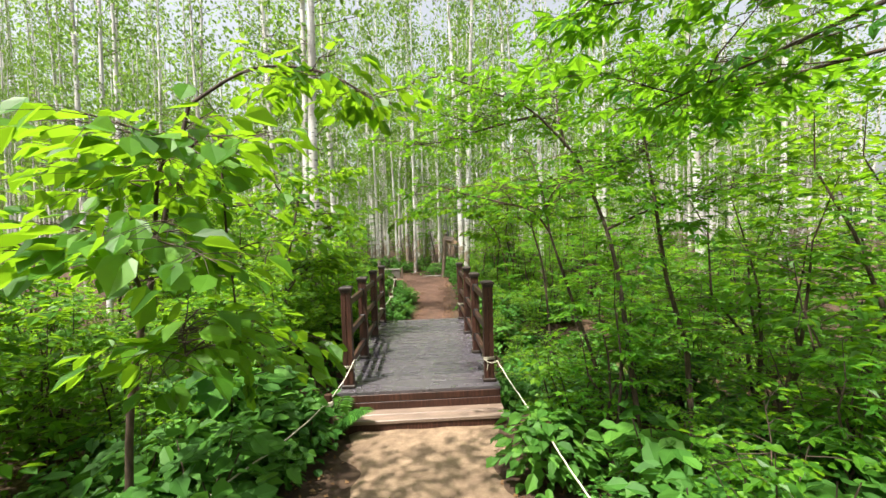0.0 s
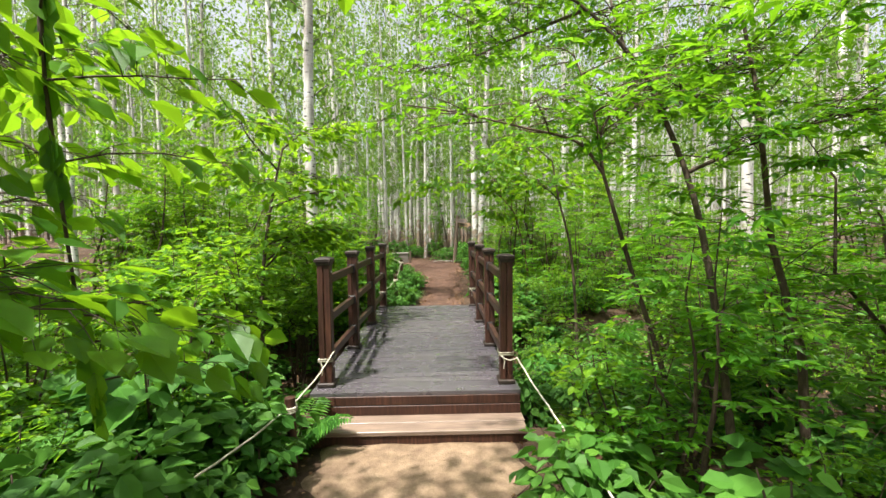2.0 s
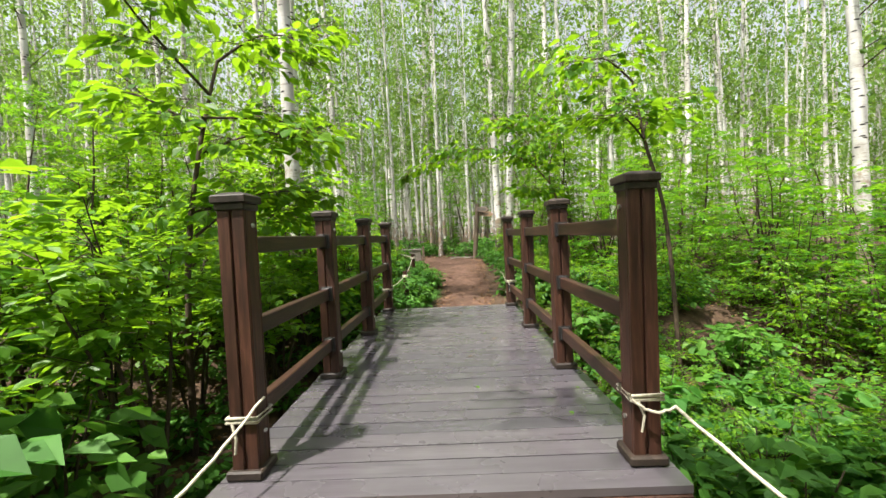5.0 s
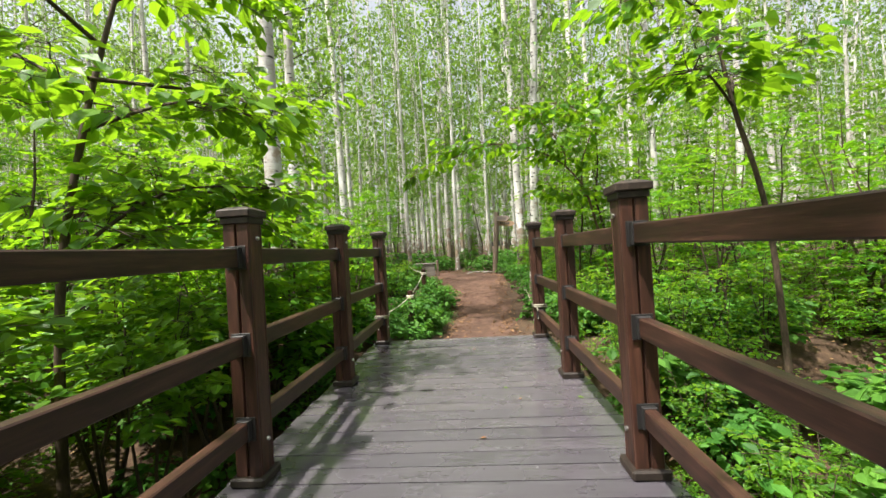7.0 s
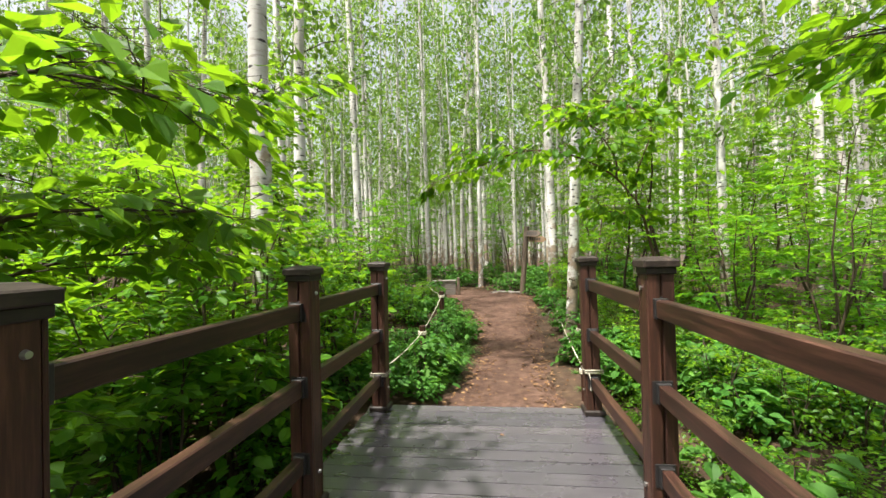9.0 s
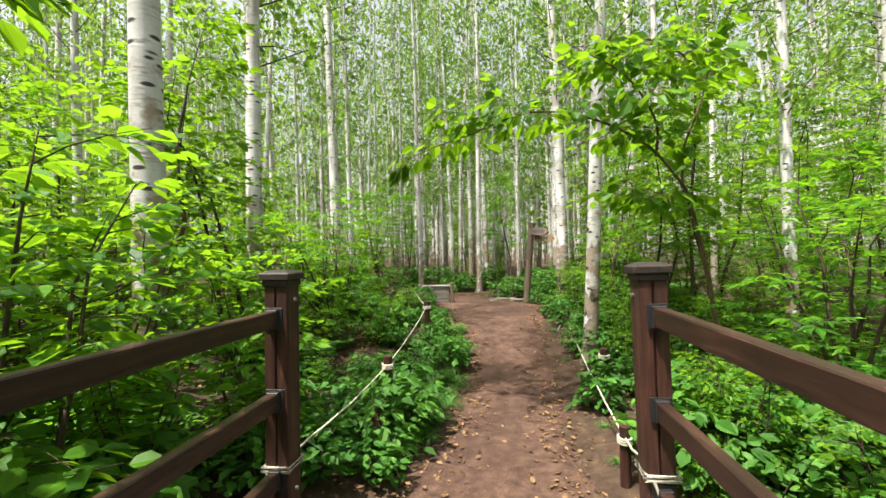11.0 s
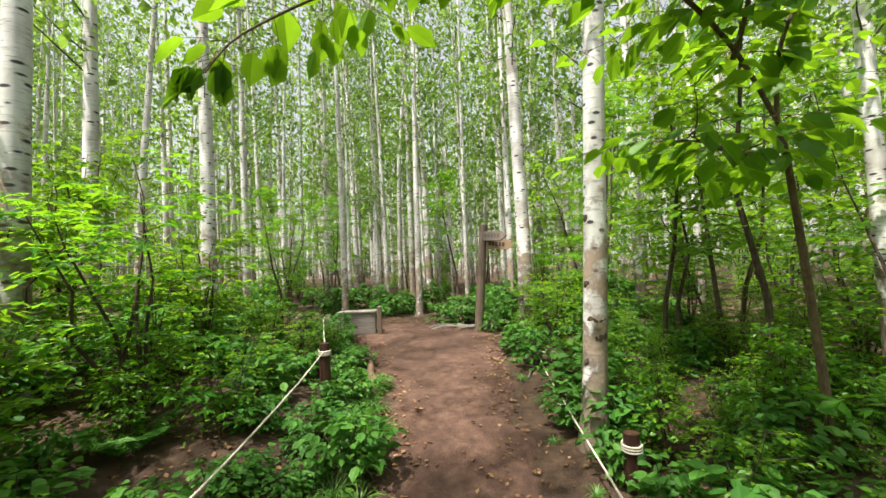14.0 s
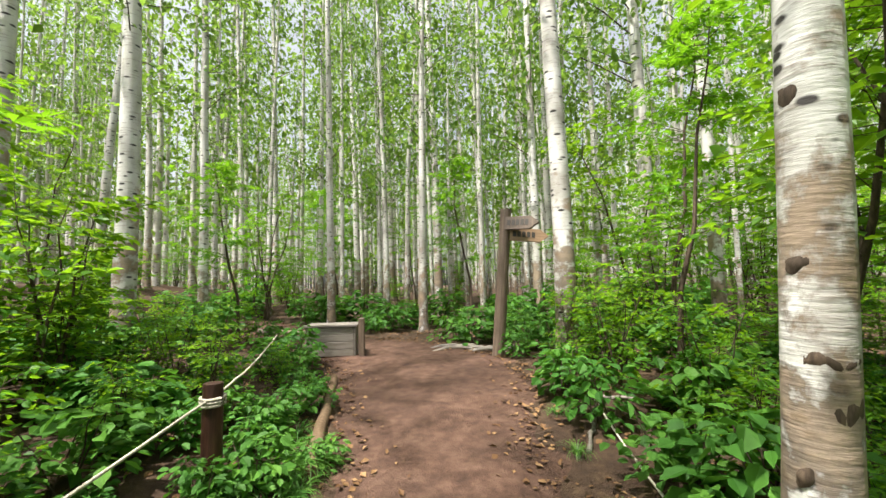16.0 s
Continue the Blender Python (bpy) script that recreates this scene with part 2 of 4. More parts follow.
# leaf outlines: along, across, up, and their triangles
OVAL = (np.array([(0, 0, 0), (.20, .25, .05), (.60, .31, .05), (1, 0, -.10), (.60, -.31, .05), (.20, -.25, .05)]),
        np.array([(0, 2, 1), (0, 3, 2), (0, 4, 3), (0, 5, 4)]))
SMALL = (np.array([(0, 0, 0), (.45, .34, .06), (1, 0, -.06), (.45, -.34, .06)]), np.array([(0, 2, 1), (0, 3, 2)]))
PALM = (np.array([(0, 0, 0), (.50, .17, .04), (1, 0, -.08), (.50, -.17, .04), (.22, .44, .03), (.46, .68, -.06), (.46, .26, .03), (.22, -.44, .03), (.46, -.68, -.06), (.46, -.26, .03)]),
        np.array([(0, 2, 1), (0, 3, 2), (0, 5, 4), (0, 6, 5), (0, 7, 8), (0, 8, 9)]))


def leaves(name, pos, along, size, shape, mat, parent=None, flat=0.35, label="", up=(0, 0, 1)):
    """One mesh of many leaves; each lies nearly level, with a tilt of its own."""
    pos, along = np.asarray(pos, float), np.asarray(along, float)
    n = len(pos)
    along = along / (np.linalg.norm(along, axis=1)[:, None] + 1e-9)
    nor = np.asarray(up, float) + rng.normal(0, flat, (n, 3))
    side = np.cross(nor, along)
    side /= np.linalg.norm(side, axis=1)[:, None] + 1e-9
    nor = np.cross(along, side)
    size = np.broadcast_to(np.asarray(size, float), (n,))[:, None, None]
    t, f = shape
    wide = rng.uniform(0.85, 1.2, n)[:, None, None]
    v = pos[:, None] + size * (t[None, :, :1] * along[:, None] + wide * t[None, :, 1:2] * side[:, None] + t[None, :, 2:] * nor[:, None] * rng.uniform(.3, 2.2, n)[:, None, None])
    faces = (f[None] + (np.arange(n) * len(t))[:, None, None]).reshape(-1, 3)
    return mesh_ob(name, v.reshape(-1, 3), faces, mat, parent, label)


# ---- the ground ----
PROFILE = ((-80, 9), (-12, 2.3), (-5.1, 0.55), (-4.1, 0.29), (-2.4, -0.16), (-1.2, -0.31), (-0.4, -0.34), (4.1, -0.25), (6.8, -0.22), (8.2, 0.0), (10.8, 0.23), (13.4, 0.28), (40, 0.4), (400, 2))
MIDDLE = ((-12, 0.6), (-5, 0.25), (-0.5, 0.12), (4, 0.13), (6.05, 0.38), (8.45, 0.32), (10.45, 0.03), (11.9, -0.85), (13.4, -3.0), (14.8, -6.8))
HALF = ((-12, 0.7), (-5, 0.62), (-1.5, 0.70), (-0.5, 0.85), (4, 0.78), (4.9, 0.6), (6.05, 0.50), (8.45, 0.64), (10.45, 1.08), (11.7, 1.25), (13.4, 1.0), (14.8, 0.8))


def along_y(table, y):
    return np.interp(y, [a for a, _ in table], [b for _, b in table])


def rumple(x, y):
    return (np.sin(x * 1.7 + 0.6 * np.sin(y * 1.1)) * np.sin(y * 1.3 + 1.0) * 0.5 + np.sin(x * 4.1 + y * 1.9) * np.sin(y * 3.7 - x) * 0.25
            + np.sin(x * .31 + 2) * np.sin(y * .27) * 1.5)


def ground_z(x, y):
    x, y = np.asarray(x, float), np.asarray(y, float)
    off = np.abs(x - along_y(MIDDLE, y)) - along_y(HALF, y)
    side = np.clip(off / 1.2, 0, 1)
    gully = np.clip(np.sin(np.pi * np.clip((y - 0.0 + 0.25 * np.sin(x)) / 3.7, 0, 1)), 0, 1) ** 0.7
    z = along_y(PROFILE, y) + side * (0.10 * rumple(x, y) + 0.05)
    z = z - 0.62 * gully * np.exp(-(np.abs(x) / 9) ** 2)
    z = z + 0.10 * np.clip(-x - 1.6, 0, 9) * np.clip((y - 2) / 4, 0, 1) * np.clip((60 - y) / 40, 0, 1)
    return z + 0.012 * rumple(x * 3, y * 3) * (1 - gully)


def spread(lo, hi, fine_lo, fine_hi, step, grow=1.16):
    mid = list(np.arange(fine_lo, fine_hi, step))
    a, d = [fine_lo], step
    while a[-1] > lo:
        d *= grow
        a.append(a[-1] - d)
    b, d = [mid[-1]], step
    while b[-1] < hi:
        d *= grow
        b.append(b[-1] + d)
    return np.array(a[:0:-1] + mid + b[1:])


def sheet(name, xs, ys, zf, mat, label, category):
    gx, gy = np.meshgrid(xs, ys)
    v = np.stack([gx, gy, zf(gx, gy)], -1).reshape(-1, 3)
    n = len(xs)
    i, j = np.meshgrid(np.arange(len(ys) - 1), np.arange(n - 1), indexing="ij")
    f = np.stack([i * n + j, i * n + j + 1, (i + 1) * n + j + 1, (i + 1) * n + j], -1).reshape(-1, 4)
    return tagged(mesh_ob(name, v, f, mat, smooth=True), label, category, kind="structure")


sheet("ground", spread(-400, 400, -6, 7, 0.17), spread(-90, 450, -6, 16, 0.17), ground_z, SOIL,
      "dark brown forest soil with rotting leaves under the shrubs", "ground")


def trail(name, y0, y1, label):
    ys = np.arange(y0, y1, 0.07)
    us = np.linspace(-1, 1, 34)
    ragged = 1 + 0.10 * np.sin(ys * 5.3) + 0.07 * np.sin(ys * 11.7 + 1)
    gx = along_y(MIDDLE, ys)[:, None] + us[None] * (along_y(HALF, ys) * ragged)[:, None]
    gy = np.broadcast_to(ys[:, None], gx.shape)
    edge = np.clip((1 - np.abs(us)) * 6, 0, 1)[None]
    z = ground_z(gx, gy) + 0.030 * edge - 0.012 + 0.010 * np.sin(gx * 9 + gy * 4) * np.sin(gy * 7 - gx * 3) * edge
    v = np.stack([gx, gy, z], -1).reshape(-1, 3)
    n = len(us)
    i, j = np.meshgrid(np.arange(len(ys) - 1), np.arange(n - 1), indexing="ij")
    f = np.stack([i * n + j, i * n + j + 1, (i + 1) * n + j + 1, (i + 1) * n + j], -1).reshape(-1, 4)
    tagged(mesh_ob(name, v, f, DIRT, smooth=True), label, "footpath", kind="structure")


trail("path_near", -11.0, -0.05, "pale sandy trodden earth footpath sloping down to the bridge")
trail("path_far", 4.02, 14.35, "reddish brown trodden earth footpath through the birch wood")

# ---- the footbridge ----
bridge = thing("footbridge", "short dark-stained timber footbridge with wet grey plank deck", "bridge")
X0, X1, Y0, Y1 = -0.89, 1.03, -0.19, 4.04
for x in (-0.74, 0.07, 0.88):
    part("joist", boxed(x - 0.06, x + 0.06, Y0 + 0.03, Y1 - 0.02, -0.24, -0.036), WOOD_CAP, bridge)
for z0, z1, y in ((-0.118, -0.036, Y0 - 0.004), (-0.212, -0.124, Y0 - 0.006)):
    part("fascia_board", boxed(X0, X1, y, y + 0.028, z0, z1), WOOD_POST, bridge, "reddish brown riser board")
for x, s in ((X0 + 0.002, 1), (X1 - 0.034, 1)):
    part("side_beam", boxed(x, x + 0.032, Y0 + 0.03, Y1, -0.22, -0.036), WOOD_CAP, bridge)
pitch = (Y1 - Y0) / 33
plank_bm = boxed((X0 - X1) / 2, (X1 - X0) / 2, -pitch / 2 + 0.0035, pitch / 2 - 0.0035, -0.032, 0.0, bevel=0)
plank = part("plank", plank_bm, WOOD_DECK, bridge)
for i in range(33):
    o = plank if i == 0 else plank.copy()
    if i:
        scene.collection.objects.link(o)
    o.location = ((X0 + X1) / 2 + rng.uniform(-.006, .006), Y0 + (i + 0.5) * pitch, rng.uniform(-0.002, 0.0))
    o.rotation_euler = (rng.uniform(-.002, .002), rng.uniform(-.001, .001), rng.uniform(-.0015, .0015))

step = thing("wooden_step", "low worn wooden step at the foot of the bridge", "step")
part("tread", boxed(-0.80, 1.04, -0.335, -0.18, -0.25, -0.212), WOOD_STEP, step)
part("tread", boxed(-0.82, 1.03, -0.50, -0.341, -0.252, -0.214), WOOD_STEP, step)
part("riser", boxed(-0.81, 1.03, -0.49, -0.465, -0.42, -0.254), WOOD_POST, step)
for x in (-0.7, 0.12, 0.92):
    part("bearer", boxed(x - 0.04, x + 0.04, -0.464, -0.19, -0.46, -0.254), WOOD_CAP, step)


def rail_post(x, y, label):
    p = thing("railing_post", label, "post", (x, y, 0), "posts of the bridge railing")
    w = 0.058
    part("shaft", boxed(-w, w, -w + 0.012, w - 0.012, 0.0, 1.195, bevel=0.006), WOOD_POST, p)
    for s in (-1, 1):
        for a, b in ((-w, -0.005), (0.005, w)):
            lo, hi = sorted((s * (w - 0.012), s * w))
            part("facing_board", boxed(a, b, lo, hi, 0.03, 1.19, bevel=0.003), WOOD_POST, p)
    part("collar", boxed(-0.080, 0.080, -0.080, 0.080, 0.0, 0.042, bevel=0.008), WOOD_CAP, p)
    bm = boxed(-0.077, 0.077, -0.077, 0.077, 1.185, 1.220, bevel=0.005)
    part("cap_moulding", boxed(-0.066, 0.066, -0.066, 0.066, 1.155, 1.186, bevel=0.004), WOOD_CAP, p)
    top = bmesh.ops.create_cone(bm, cap_ends=True, segments=4, radius1=0.102, radius2=0.055, depth=0.014, matrix=Matrix.Translation((0, 0, 1.226)) @ Matrix.Rotation(math.pi / 4, 4, "Z"))
    part("cap", bm, WOOD_CAP, p, "near-black weathered timber cap")
    for z in (0.18, 1.09):
        bm = bmesh.new()
        bmesh.ops.create_cone(bm, cap_ends=True, segments=10, radius1=0.011, radius2=0.008, depth=0.012, matrix=Matrix.Translation(((w + 0.004) * (1 if x < 0 else -1), 0.012, z)) @ Matrix.Rotation(math.pi / 2, 4, "Y"))
        part("bolt", bm, STEEL, p, "pale steel bolt head")
    return p


PY = (0.02, 1.27, 2.59, 3.94)
PX = (-0.78, 0.93)
for k, y in enumerate(PY):
    for x in PX:
        o = rail_post(x, y, "square dark brown timber railing post with flat cap")
        o.rotation_euler = (radians(rng.uniform(-.5, .5)), radians(rng.uniform(-.6, .6)), radians(rng.uniform(-1, 1)))
for x in PX:
    for k in range(3):
        for z in (0.255, 0.625, 1.005):
            r = thing("handrail" if z > 0.9 else "railing_bar", "weathered red-brown timber rail between two bridge posts", "rail", (x, (PY[k] + PY[k + 1]) / 2, z), "rails of the bridge")
            h = (PY[k + 1] - PY[k]) / 2 - 0.059
            part("bar", boxed(-0.024, 0.024, -h, h, -0.040, 0.040, bevel=0.005), WOOD_RAIL, r)
            for s in (-1, 1):
                lo, hi = sorted((s * h, s * (h - 0.032)))
                part("bracket", boxed(-0.029, 0.029, lo, hi, -0.045, 0.0445, bevel=0.002), BRACKET, r, "black iron end bracket")
                lo, hi = sorted((s * h, s * (h - 0.005)))
                part("flange", boxed(-0.044, 0.044, lo, hi, -0.052, 0.052, bevel=0.001), BRACKET, r, "black iron flange screwed to the post")
            r.rotation_euler = (radians(rng.uniform(-.5, .5)), 0, 0)


# ---- ropes and stakes ----
def stake(x, y, top, r=0.042, lean=(0, 0)):
    z = float(ground_z(x, y))
    s = thing("wooden_stake", "short round brown wooden stake holding a rope", "stake", (x, y, z), "rope stakes beside the path")
    t = Tubes()
    h = top - z
    t.add([(0, 0, -0.12), (0, 0, h * .5), (lean[0], lean[1], h - 0.01), (lean[0], lean[1], h)], r, r * 0.94, 12, 0.03)
    t.add([(lean[0], lean[1], h), (lean[0], lean[1], h + 0.008)], r * 0.94, 0.002, 12)
    t.ob("pole", WOOD_POST, s)
    t = Tubes()
    for k in range(3):
        a = np.linspace(0, 2 * np.pi, 18)
        t.add(np.stack([lean[0] + (r + .006) * np.cos(a), lean[1] + (r + .006) * np.sin(a), np.full(18, h - 0.10 + k * 0.016) + .004 * np.sin(a)], -1), 0.008, 0.008, 6)
    t.ob("rope_winding", ROPE, s, "pale rope wound round the stake")
    return s


def rope(points, label="pale frayed rope strung between stakes along the path", r=0.0065):
    t = Tubes()
    for a, b in zip(points, points[1:]):
        t.add(bend(a, b, 0.035, 14, 0.002), r, r, 7)
    tagged(t.ob("rope", ROPE), label, "rope", "guide ropes")


stake(-0.84, -0.80, 0.22)
stake(1.12, -1.75, 0.26)
stake(-0.73, 5.65, 0.40)
stake(-0.83, 8.24, 0.60, 0.05)
stake(1.27, 7.88, 0.18, 0.035)
stake(1.42, 6.9, 0.20, 0.05)
stake(1.05, 4.85, 0.16, 0.035)
rope([(-0.70, 0.0, 0.34), (-0.84, -0.80, 0.15), (-1.12, -2.2, 0.22), (-1.3, -4.2, 0.62)])
rope([(0.86, -0.06, 0.29), (1.02, -0.1, 0.27), (1.12, -1.75, 0.20), (1.10, -3.0, 0.28), (1.2, -5.0, 0.8)])
rope([(-0.80, 3.99, 0.30), (-0.73, 5.65, 0.33), (-0.83, 8.24, 0.53), (-1.47, 10.35, 0.6)])
rope([(0.95, 4.0, 0.34), (1.05, 4.85, 0.09), (1.27, 7.88, 0.12), (1.45, 9.8, 0.22)])
for x, y, zs in ((PX[0], PY[0], 0.25), (PX[1], PY[0], 0.28), (PX[1], PY[3], 0.33), (PX[0], PY[3], 0.29)):
    t = Tubes()
    for k in range(2):
        c = np.array([(-.067, -.067), (.067, -.067), (.067, .067), (-.067, .067), (-.067, -.067)])
        t.add(np.concatenate([c, np.full((5, 1), zs + 0.018 * k)], 1) + np.array((x, y, 0)), 0.008, 0.008, 6)
    t.add([(x - .04, y - .073, zs), (x - .02, y - .083, zs - .06), (x - .03, y - .078, zs - .13)], 0.007, 0.005, 6)
    tagged(t.ob("rope_knot", ROPE), "pale rope tied round the foot of a bridge post", "rope", "rope ties")


# ---- signpost, box, logs ----
def signpost():
    s = thing("signpost", "weathered brown timber signpost with two arrow boards", "signpost", (0.83, 11.0, float(ground_z(.83, 11.0))))
    s.rotation_euler = (radians(-2), radians(5.0), radians(-8))
    bm = bmesh.new()
    bmesh.ops.create_cone(bm, cap_ends=True, segments=14, radius1=0.075, radius2=0.066, depth=2.0, matrix=Matrix.Translation((0, 0, 0.72)))
    part("post", bm, WOOD_SIGN, s)
    for z, turn, mat, ln in ((1.52, -24, WOOD_SIGN, 0.46), (1.40, 10, WOOD_BOARD, 0.50)):
        bm = bmesh.new()
        pts = [(0.05, -.075), (ln - .10, -.075), (ln, 0), (ln - .10, .075), (0.05, .075)]
        top = [bm.verts.new((x, -0.072 - 0.0, zz)) for x, zz in pts]
        f = bm.faces.new(top)
        r = bmesh.ops.extrude_face_region(bm, geom=[f])
        bmesh.ops.translate(bm, verts=[v for v in r["geom"] if isinstance(v, bmesh.types.BMVert)], vec=(0, -0.035, 0))
        bmesh.ops.recalc_face_normals(bm, faces=bm.faces)
        bd = part("arrow_board", bm, mat, s, "wooden arrow board with worn dark lettering")
        bd.location, bd.rotation_euler = (0, 0, z), (radians(-8), 0, radians(turn))
        for k in range(5):
            ch = part("lettering", boxed(0.08 + k * 0.055, 0.118 + k * 0.055, -0.111, -0.1065, -0.03, 0.035, bevel=0), INK, bd)
    return s


signpost()


def storage_box():
    z = float(ground_z(-1.05, 11.2))
    b = thing("wooden_box", "low grey weathered plank box beside the path", "box", (-1.12, 11.2, z))
    for k in range(4):
        part("plank", boxed(-0.30, 0.24, -0.17, -0.145, 0.02 + k * .085, 0.10 + k * .085), WOOD_GREY, b)
        part("plank", boxed(-0.30, 0.24, 0.145, 0.17, 0.02 + k * .085, 0.10 + k * .085), WOOD_GREY, b)
    for x in (-.325, .243):
        part("end_panel", boxed(x, x + .022, -0.17, 0.17, 0.0, 0.36), WOOD_GREY, b)
    part("lid", boxed(-0.345, 0.285, -0.19, 0.19, 0.362, 0.388), WOOD_GREY, b)
    part("corner_post", boxed(0.30, 0.37, -0.20, -0.13, -0.05, 0.46, bevel=.008), WOOD_SIGN, b)
    b.rotation_euler = (0, 0, radians(6))


storage_box()


def log(a, b, r, label, mat):
    t = Tubes()
    a = (a[0], a[1], float(ground_z(a[0], a[1])) + r * .75)
    b = (b[0], b[1], float(ground_z(b[0], b[1])) + r * .75)
    p = bend(a, b, 0, 9, 0.006)
    d = (p[-1] - p[0]) / np.linalg.norm(p[-1] - p[0])
    t.add(p, r, r * .85, 12, 0.06)
    t.add([p[0], p[0] - d * .004], r, 0.004, 12)
    t.add([p[-1], p[-1] + d * .004], r * .85, 0.004, 12)
    tagged(t.ob("log", mat), label, "log", "logs lying beside the path")


log((-1.9, 11.55), (-1.55, 11.75), 0.045, "short white birch log lying by the path", BARK)
log((-2.75, 12.5), (-2.05, 12.8), 0.05, "white birch log lying at the bend of the path", BARK)
log((-0.40, 8.4), (-0.80, 10.1), 0.045, "brown log edging the footpath", STEM)
log((1.45, 9.45), (1.15, 8.7), 0.018, "dead grey stick beside the path", WOOD_GREY)
log((1.8, 9.35), (1.3, 9.6), 0.015, "dead pale stick beside the path", WOOD_GREY)
for k in range(7):
    x, y = 0.15 + 0.13 * k + rng.uniform(-.1, .1), 11.55 + rng.uniform(-.25, .25)
    z = float(ground_z(x, y))
    t = Tubes()
    l = rng.uniform(.25, .55)
    t.add([(x - l, y + rng.uniform(-.1, .1), z - .02), (x - l * .4, y, z + .03), (x + l * .3, y + rng.uniform(-.08, .08), z + .035), (x + l, y + rng.uniform(-.2, .2), z - .03)], 0.03, 0.014, 7, .15)
    tagged(t.ob("tree_root", WOOD_GREY), "grey tree root bare in the trodden earth", "root", "bare roots")


# ---- plants ----
def shrub(name, label, H, R, stems, twigs, per_twig, size, shape, leaf_mat, seed, low=0.25, flat=0.3, bark=TWIG, group="understorey shrubs"):
    """A shrub of bent stems with level sprays of leaves."""
    global rng
    keep, rng = rng, np.random.default_rng(seed)
    s = thing(name, label, "shrub", group=group)
    t, pos, al = Tubes(), [], []
    for k in range(stems):
        a = rng.uniform(0, 2 * np.pi)
        lean = R * rng.uniform(.15, .55)
        h = H * rng.uniform(.75, 1.0)
        tip = np.array((np.cos(a) * lean, np.sin(a) * lean, h))
        p = bend((rng.uniform(-.08, .08), rng.uniform(-.08, .08), -0.1), tip, -0.04 * h, 6, 0.018 * H)
        st = Tubes()
        st.add(p, 0.006 + 0.007 * H, 0.003, 5 if H > .6 else 3)
        st.ob("stem", bark, s)
        for j in range(twigs):
            q = low + (1 - low) * (j + rng.uniform(0, 1)) / twigs
            i = q * (len(p) - 1)
            i0 = min(int(i), len(p) - 2)
            o = p[i0] + (p[i0 + 1] - p[i0]) * (i - i0)
            b = rng.uniform(0, 2 * np.pi)
            ln = R * rng.uniform(.35, .8) * (1.15 - .6 * q)
            e = o + np.array((np.cos(b) * ln, np.sin(b) * ln, ln * rng.uniform(-.15, .35)))
            tw = bend(o, e, -0.06 * ln, 4, 0.02 * ln)
            if H > .6:
                t.add(tw, 0.005, 0.0015, 3)
            d = (e - o) / ln
            sd = np.array((-d[1], d[0], 0))
            for m in range(per_twig):
                u = 0.15 + .85 * (m + rng.uniform(0, 1)) / per_twig
                side = 1 if m % 2 else -1
                c = o + (e - o) * u + np.array((0, 0, 0.06 * ln * 4 * u * (1 - u)))
                out = rng.uniform(0, .09) * (1.2 - u * .5) * 1.6
                pos.append(c + sd * side * out + np.array((0, 0, rng.normal(0, .02))))
                al.append(d * rng.uniform(.2, .9) + sd * side * rng.uniform(.3, 1) + np.array((0, 0, rng.uniform(-.45, .1))))
    if t.v:
        tagged(t.ob("twig", bark, s), kind="stuff")
    tagged(leaves("foliage", pos, al, rng.uniform(.7, 1.25, len(pos)) * size, shape, leaf_mat, s, flat), kind="stuff")
    rng = keep
    return s


def bottom(x, y):
    return float(ground_z(x, y)) - 0.01


used = set()


def put(ob, x, y, scale=1.0, turn=None, tilt=0.0):
    """Stands a plant on the ground: the first time the plant itself, after that copies."""
    turn = rng.uniform(0, 360) if turn is None else turn
    m = pose(x, y, bottom(x, y), tilt, 0, turn) @ Matrix.Diagonal((scale, scale, scale * rng.uniform(.9, 1.12), 1))
    if ob.name in used:
        return copy_thing(ob, m)
    used.add(ob.name)
    ob.matrix_basis = m
    return ob


HAZEL = [shrub("hazel_shrub", "dense bright green hazel-like shrub with broad oval leaves", 2.5, 1.35, 5, 14, 16, 0.115, OVAL, LEAF_HAZEL, 10 + i, low=.12) for i in range(4)]
TALL_HAZEL = [shrub("hazel_shrub", "hazel-like shrub with bare lower stems and bright leafy top", 2.6, 1.3, 6, 12, 15, 0.115, OVAL, LEAF_HAZEL, 15 + i, low=.55) for i in range(2)]
MAPLE = [shrub("maple_shrub", "young maple shrub with level layers of lobed green leaves", 2.6, 1.5, 5, 11, 13, 0.112, PALM, LEAF_MAPLE, 20 + i, low=.12, flat=.2) for i in range(4)]
FINE = [shrub("understorey_shrub", "fine-leaved green understorey shrub", 1.5, 1.0, 5, 10, 13, 0.086, OVAL, LEAF_HAZEL, 30 + i, low=.12) for i in range(3)]
HERB = [shrub("herb_clump", "low clump of broad-leaved green herbs on the forest floor", 0.42, 0.5, 5, 5, 8, 0.095, OVAL, LEAF_LOW, 40 + i, low=.3, group="herbs on the forest floor") for i in range(4)]
SAPLING = [shrub("sapling", "slender young tree with thin dark stem and layered leaves", 4.6, 1.9, 1, 34, 20, 0.11, (OVAL, PALM)[i % 2], (LEAF_HAZEL, LEAF_MAPLE)[i % 2], 50 + i, low=.3, group="saplings") for i in range(4)]


